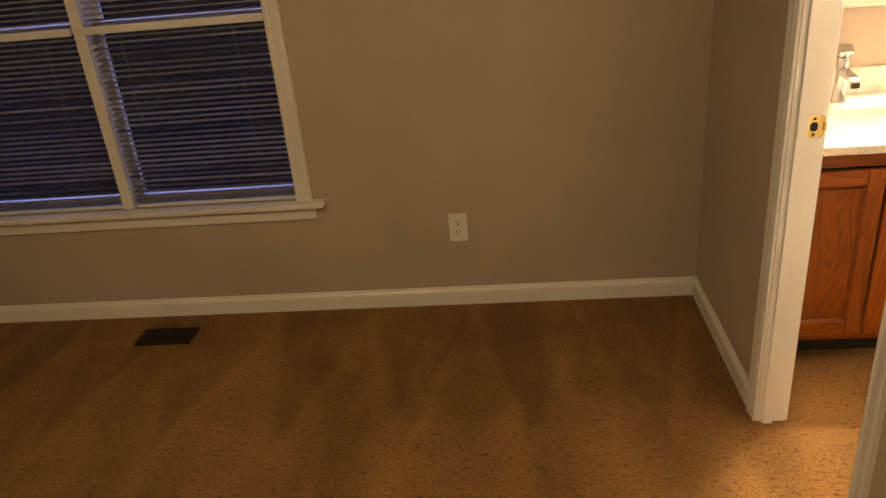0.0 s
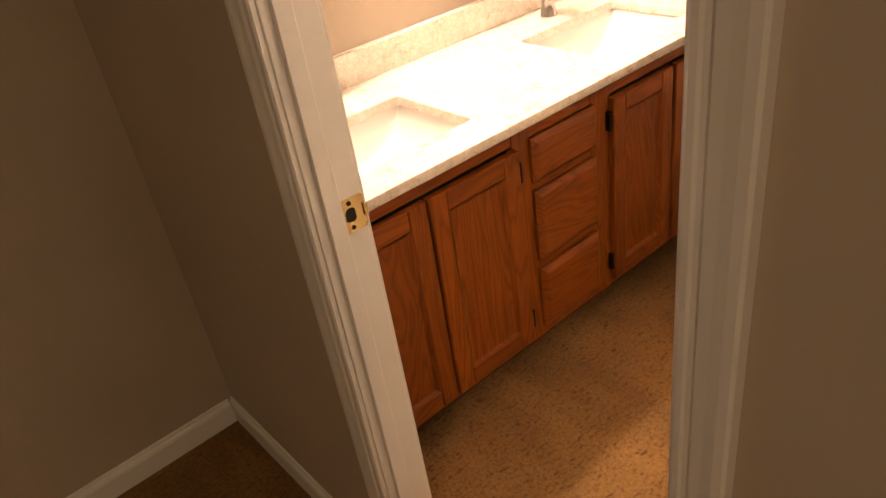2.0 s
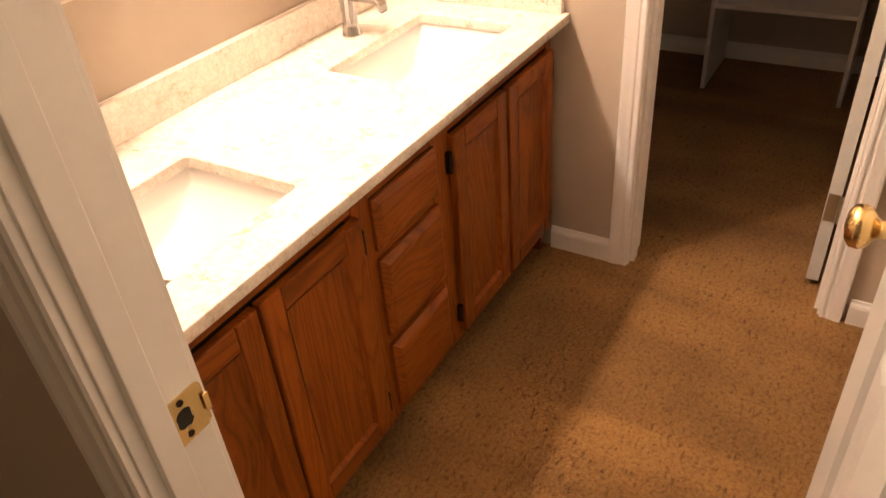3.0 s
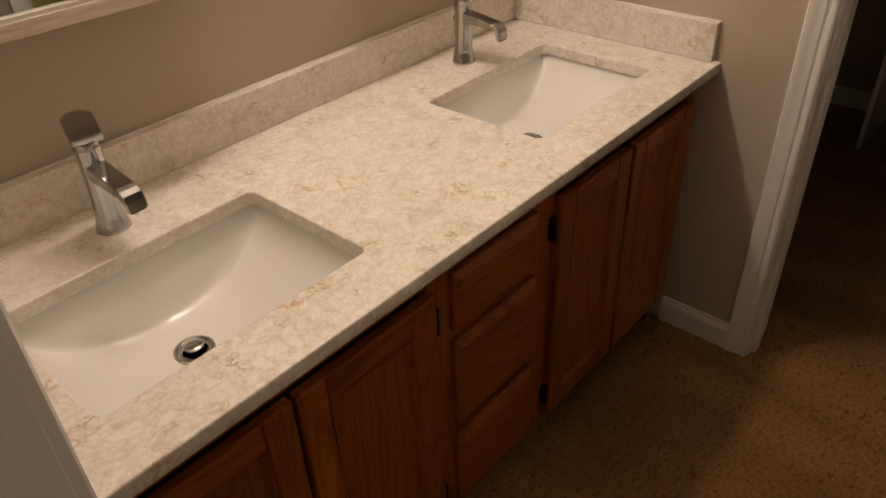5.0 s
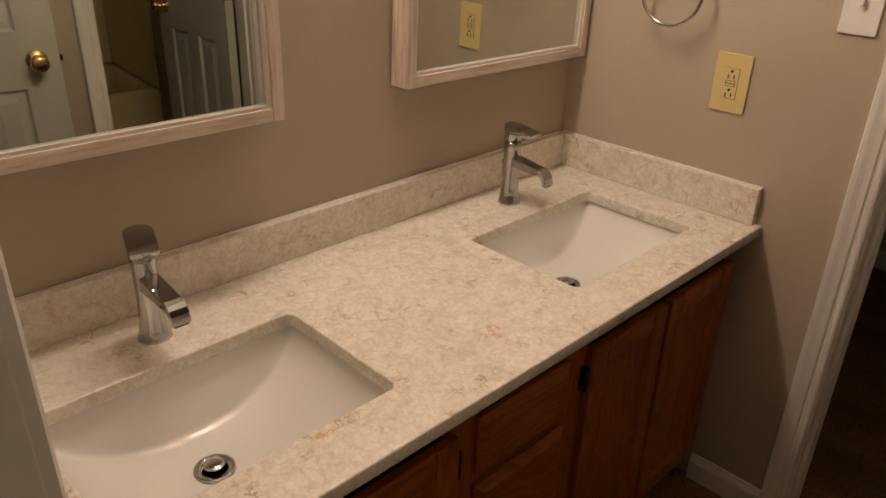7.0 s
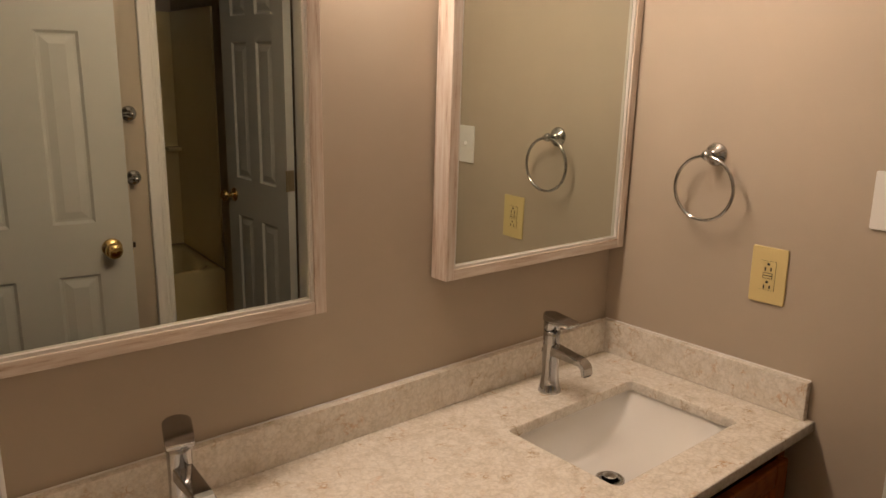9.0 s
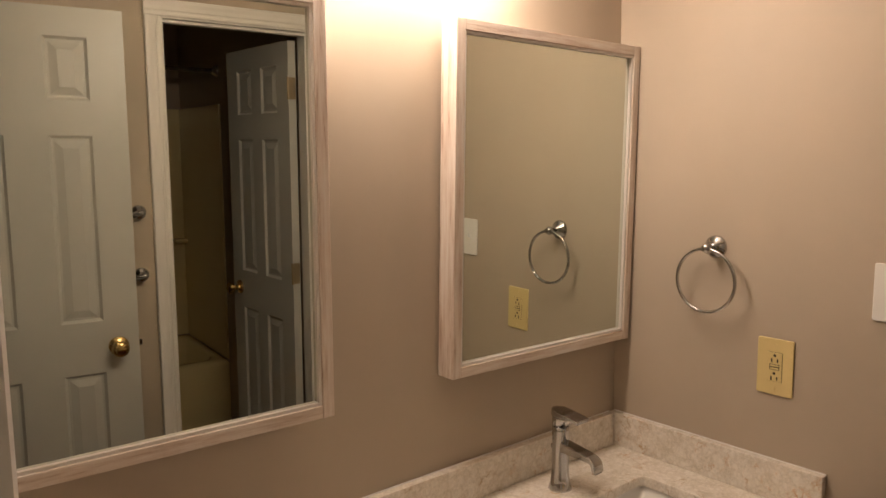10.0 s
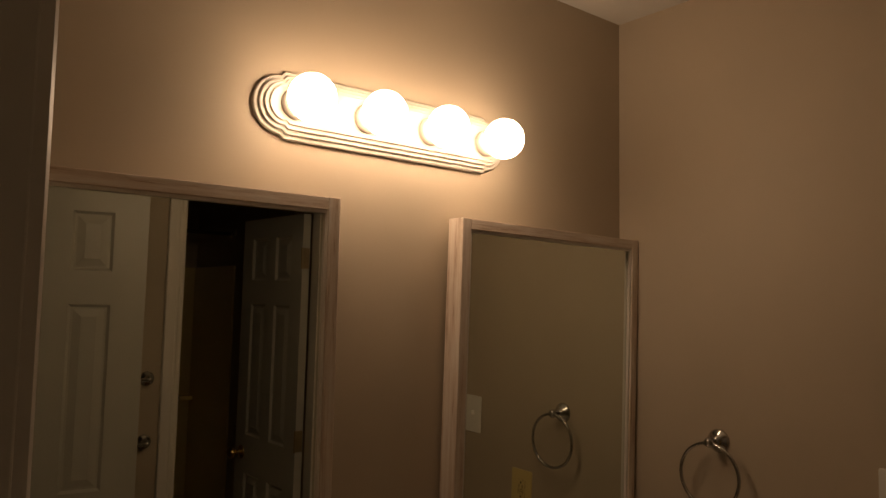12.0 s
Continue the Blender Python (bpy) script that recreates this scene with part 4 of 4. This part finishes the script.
# blinds: one per sash pair
slat_bm = bmesh.new()
ws = 0.684
for i in range(5):
    u = -0.0125 + 0.025 * i / 4
    z = 0.0022 * (1 - (u / 0.0125) ** 2)
    for x in (-ws / 2, ws / 2):
        slat_bm.verts.new((x, u, z))
slat_bm.verts.ensure_lookup_table()
for i in range(4):
    v = slat_bm.verts
    slat_bm.faces.new((v[2 * i], v[2 * i + 1], v[2 * i + 3], v[2 * i + 2]))
bmesh.ops.solidify(slat_bm, geom=slat_bm.faces[:], thickness=0.0005)
slat_mesh = mesh_of("slat", slat_bm, SLAT, True)
for xa, xb in ((WX0 + 0.0125, MX - 0.0265), (MX + 0.0265, WX1 - 0.0125)):
    cx = (xa + xb) / 2
    blind = thing("window_blind", "white mini blind, lowered, slats part open", "blind", (cx, -0.006, WZ0), group="window blinds")
    part("head_rail", boxed((-ws / 2, ws / 2, -0.013, 0.013, WZ1 - WZ0 - 0.042, WZ1 - WZ0 - 0.013), bevel=0.002), WHITE_PLASTIC, blind)
    part("bottom_rail", boxed((-ws / 2, ws / 2, -0.011, 0.011, 0.002, 0.012), bevel=0.002), WHITE_PLASTIC, blind)
    z = 0.026
    while z < WZ1 - WZ0 - 0.05:
        s = new("slat", slat_mesh)
        s.parent = blind
        s.matrix_basis = pose(0, 0, z, 8 + random.uniform(-0.7, 0.7), random.uniform(-0.15, 0.15), 0)
        z += 0.0215
    for x in (-0.22, 0.22):
        part("ladder_cord", boxed((x - 0.0004, x + 0.0004, -0.0132, -0.0126, 0.01, WZ1 - WZ0 - 0.04)), WHITE_PLASTIC, blind)

# bedroom outlet, floor register, unseen ceiling light
outlet = wall_plate("wall_outlet", "white double wall outlet above the baseboard", "outlet", (-2.641, YW, 0.354), 0, 0.071, 0.118, WHITE_PLASTIC)
for z in (0.0195, -0.0195):
    part("socket", boxed((-0.0165, 0.0165, -0.0074, -0.0056, z - 0.0135, z + 0.0135), bevel=0.001), WHITE_PLASTIC, outlet)
    slots(outlet, z)
part("screw", lathe(bmesh.new(), [(0.003, -0.0056), (0.0026, -0.0066), (0.0005, -0.0062)], (0, 0, 0), "y", 12), WHITE_PLASTIC, outlet)

reg = thing("floor_register", "dark brown steel floor register in the carpet", "floor vent", (-3.889, -0.222, 0))
part("frame", boxed((-0.12, 0.12, -0.063, -0.050, 0.0, 0.006), (-0.12, 0.12, 0.050, 0.063, 0.0, 0.006), (-0.12, -0.108, -0.05, 0.05, 0.0, 0.006), (0.108, 0.12, -0.05, 0.05, 0.0, 0.006)), VENT, reg)
part("duct", boxed((-0.108, 0.108, -0.05, 0.05, 0.0004, 0.0012)), DARK, reg, "dark duct opening")
for i in range(15):
    x = -0.098 + 0.014 * i
    part("louver", boxed((x - 0.0025, x + 0.0025, -0.0495, 0.0495, 0.0014, 0.0052)), VENT, reg)

# lamp out of view; fitting and place assumed from warm light on the walls
lamp = thing("unseen_ceiling_light", "unseen flush dome ceiling light, lit, assumed for the warm bedroom light", "ceiling lamp", (-3.30, -2.70, H))
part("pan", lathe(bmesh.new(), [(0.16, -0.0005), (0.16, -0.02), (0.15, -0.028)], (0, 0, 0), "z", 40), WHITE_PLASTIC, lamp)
part("dome", lathe(bmesh.new(), [(0.145, -0.0285), (0.14, -0.05), (0.115, -0.08), (0.07, -0.10), (0.02, -0.108), (0.001, -0.109)], (0, 0, 0), "z", 40), DOME, lamp, "lit frosted dome of the unseen lamp", True)
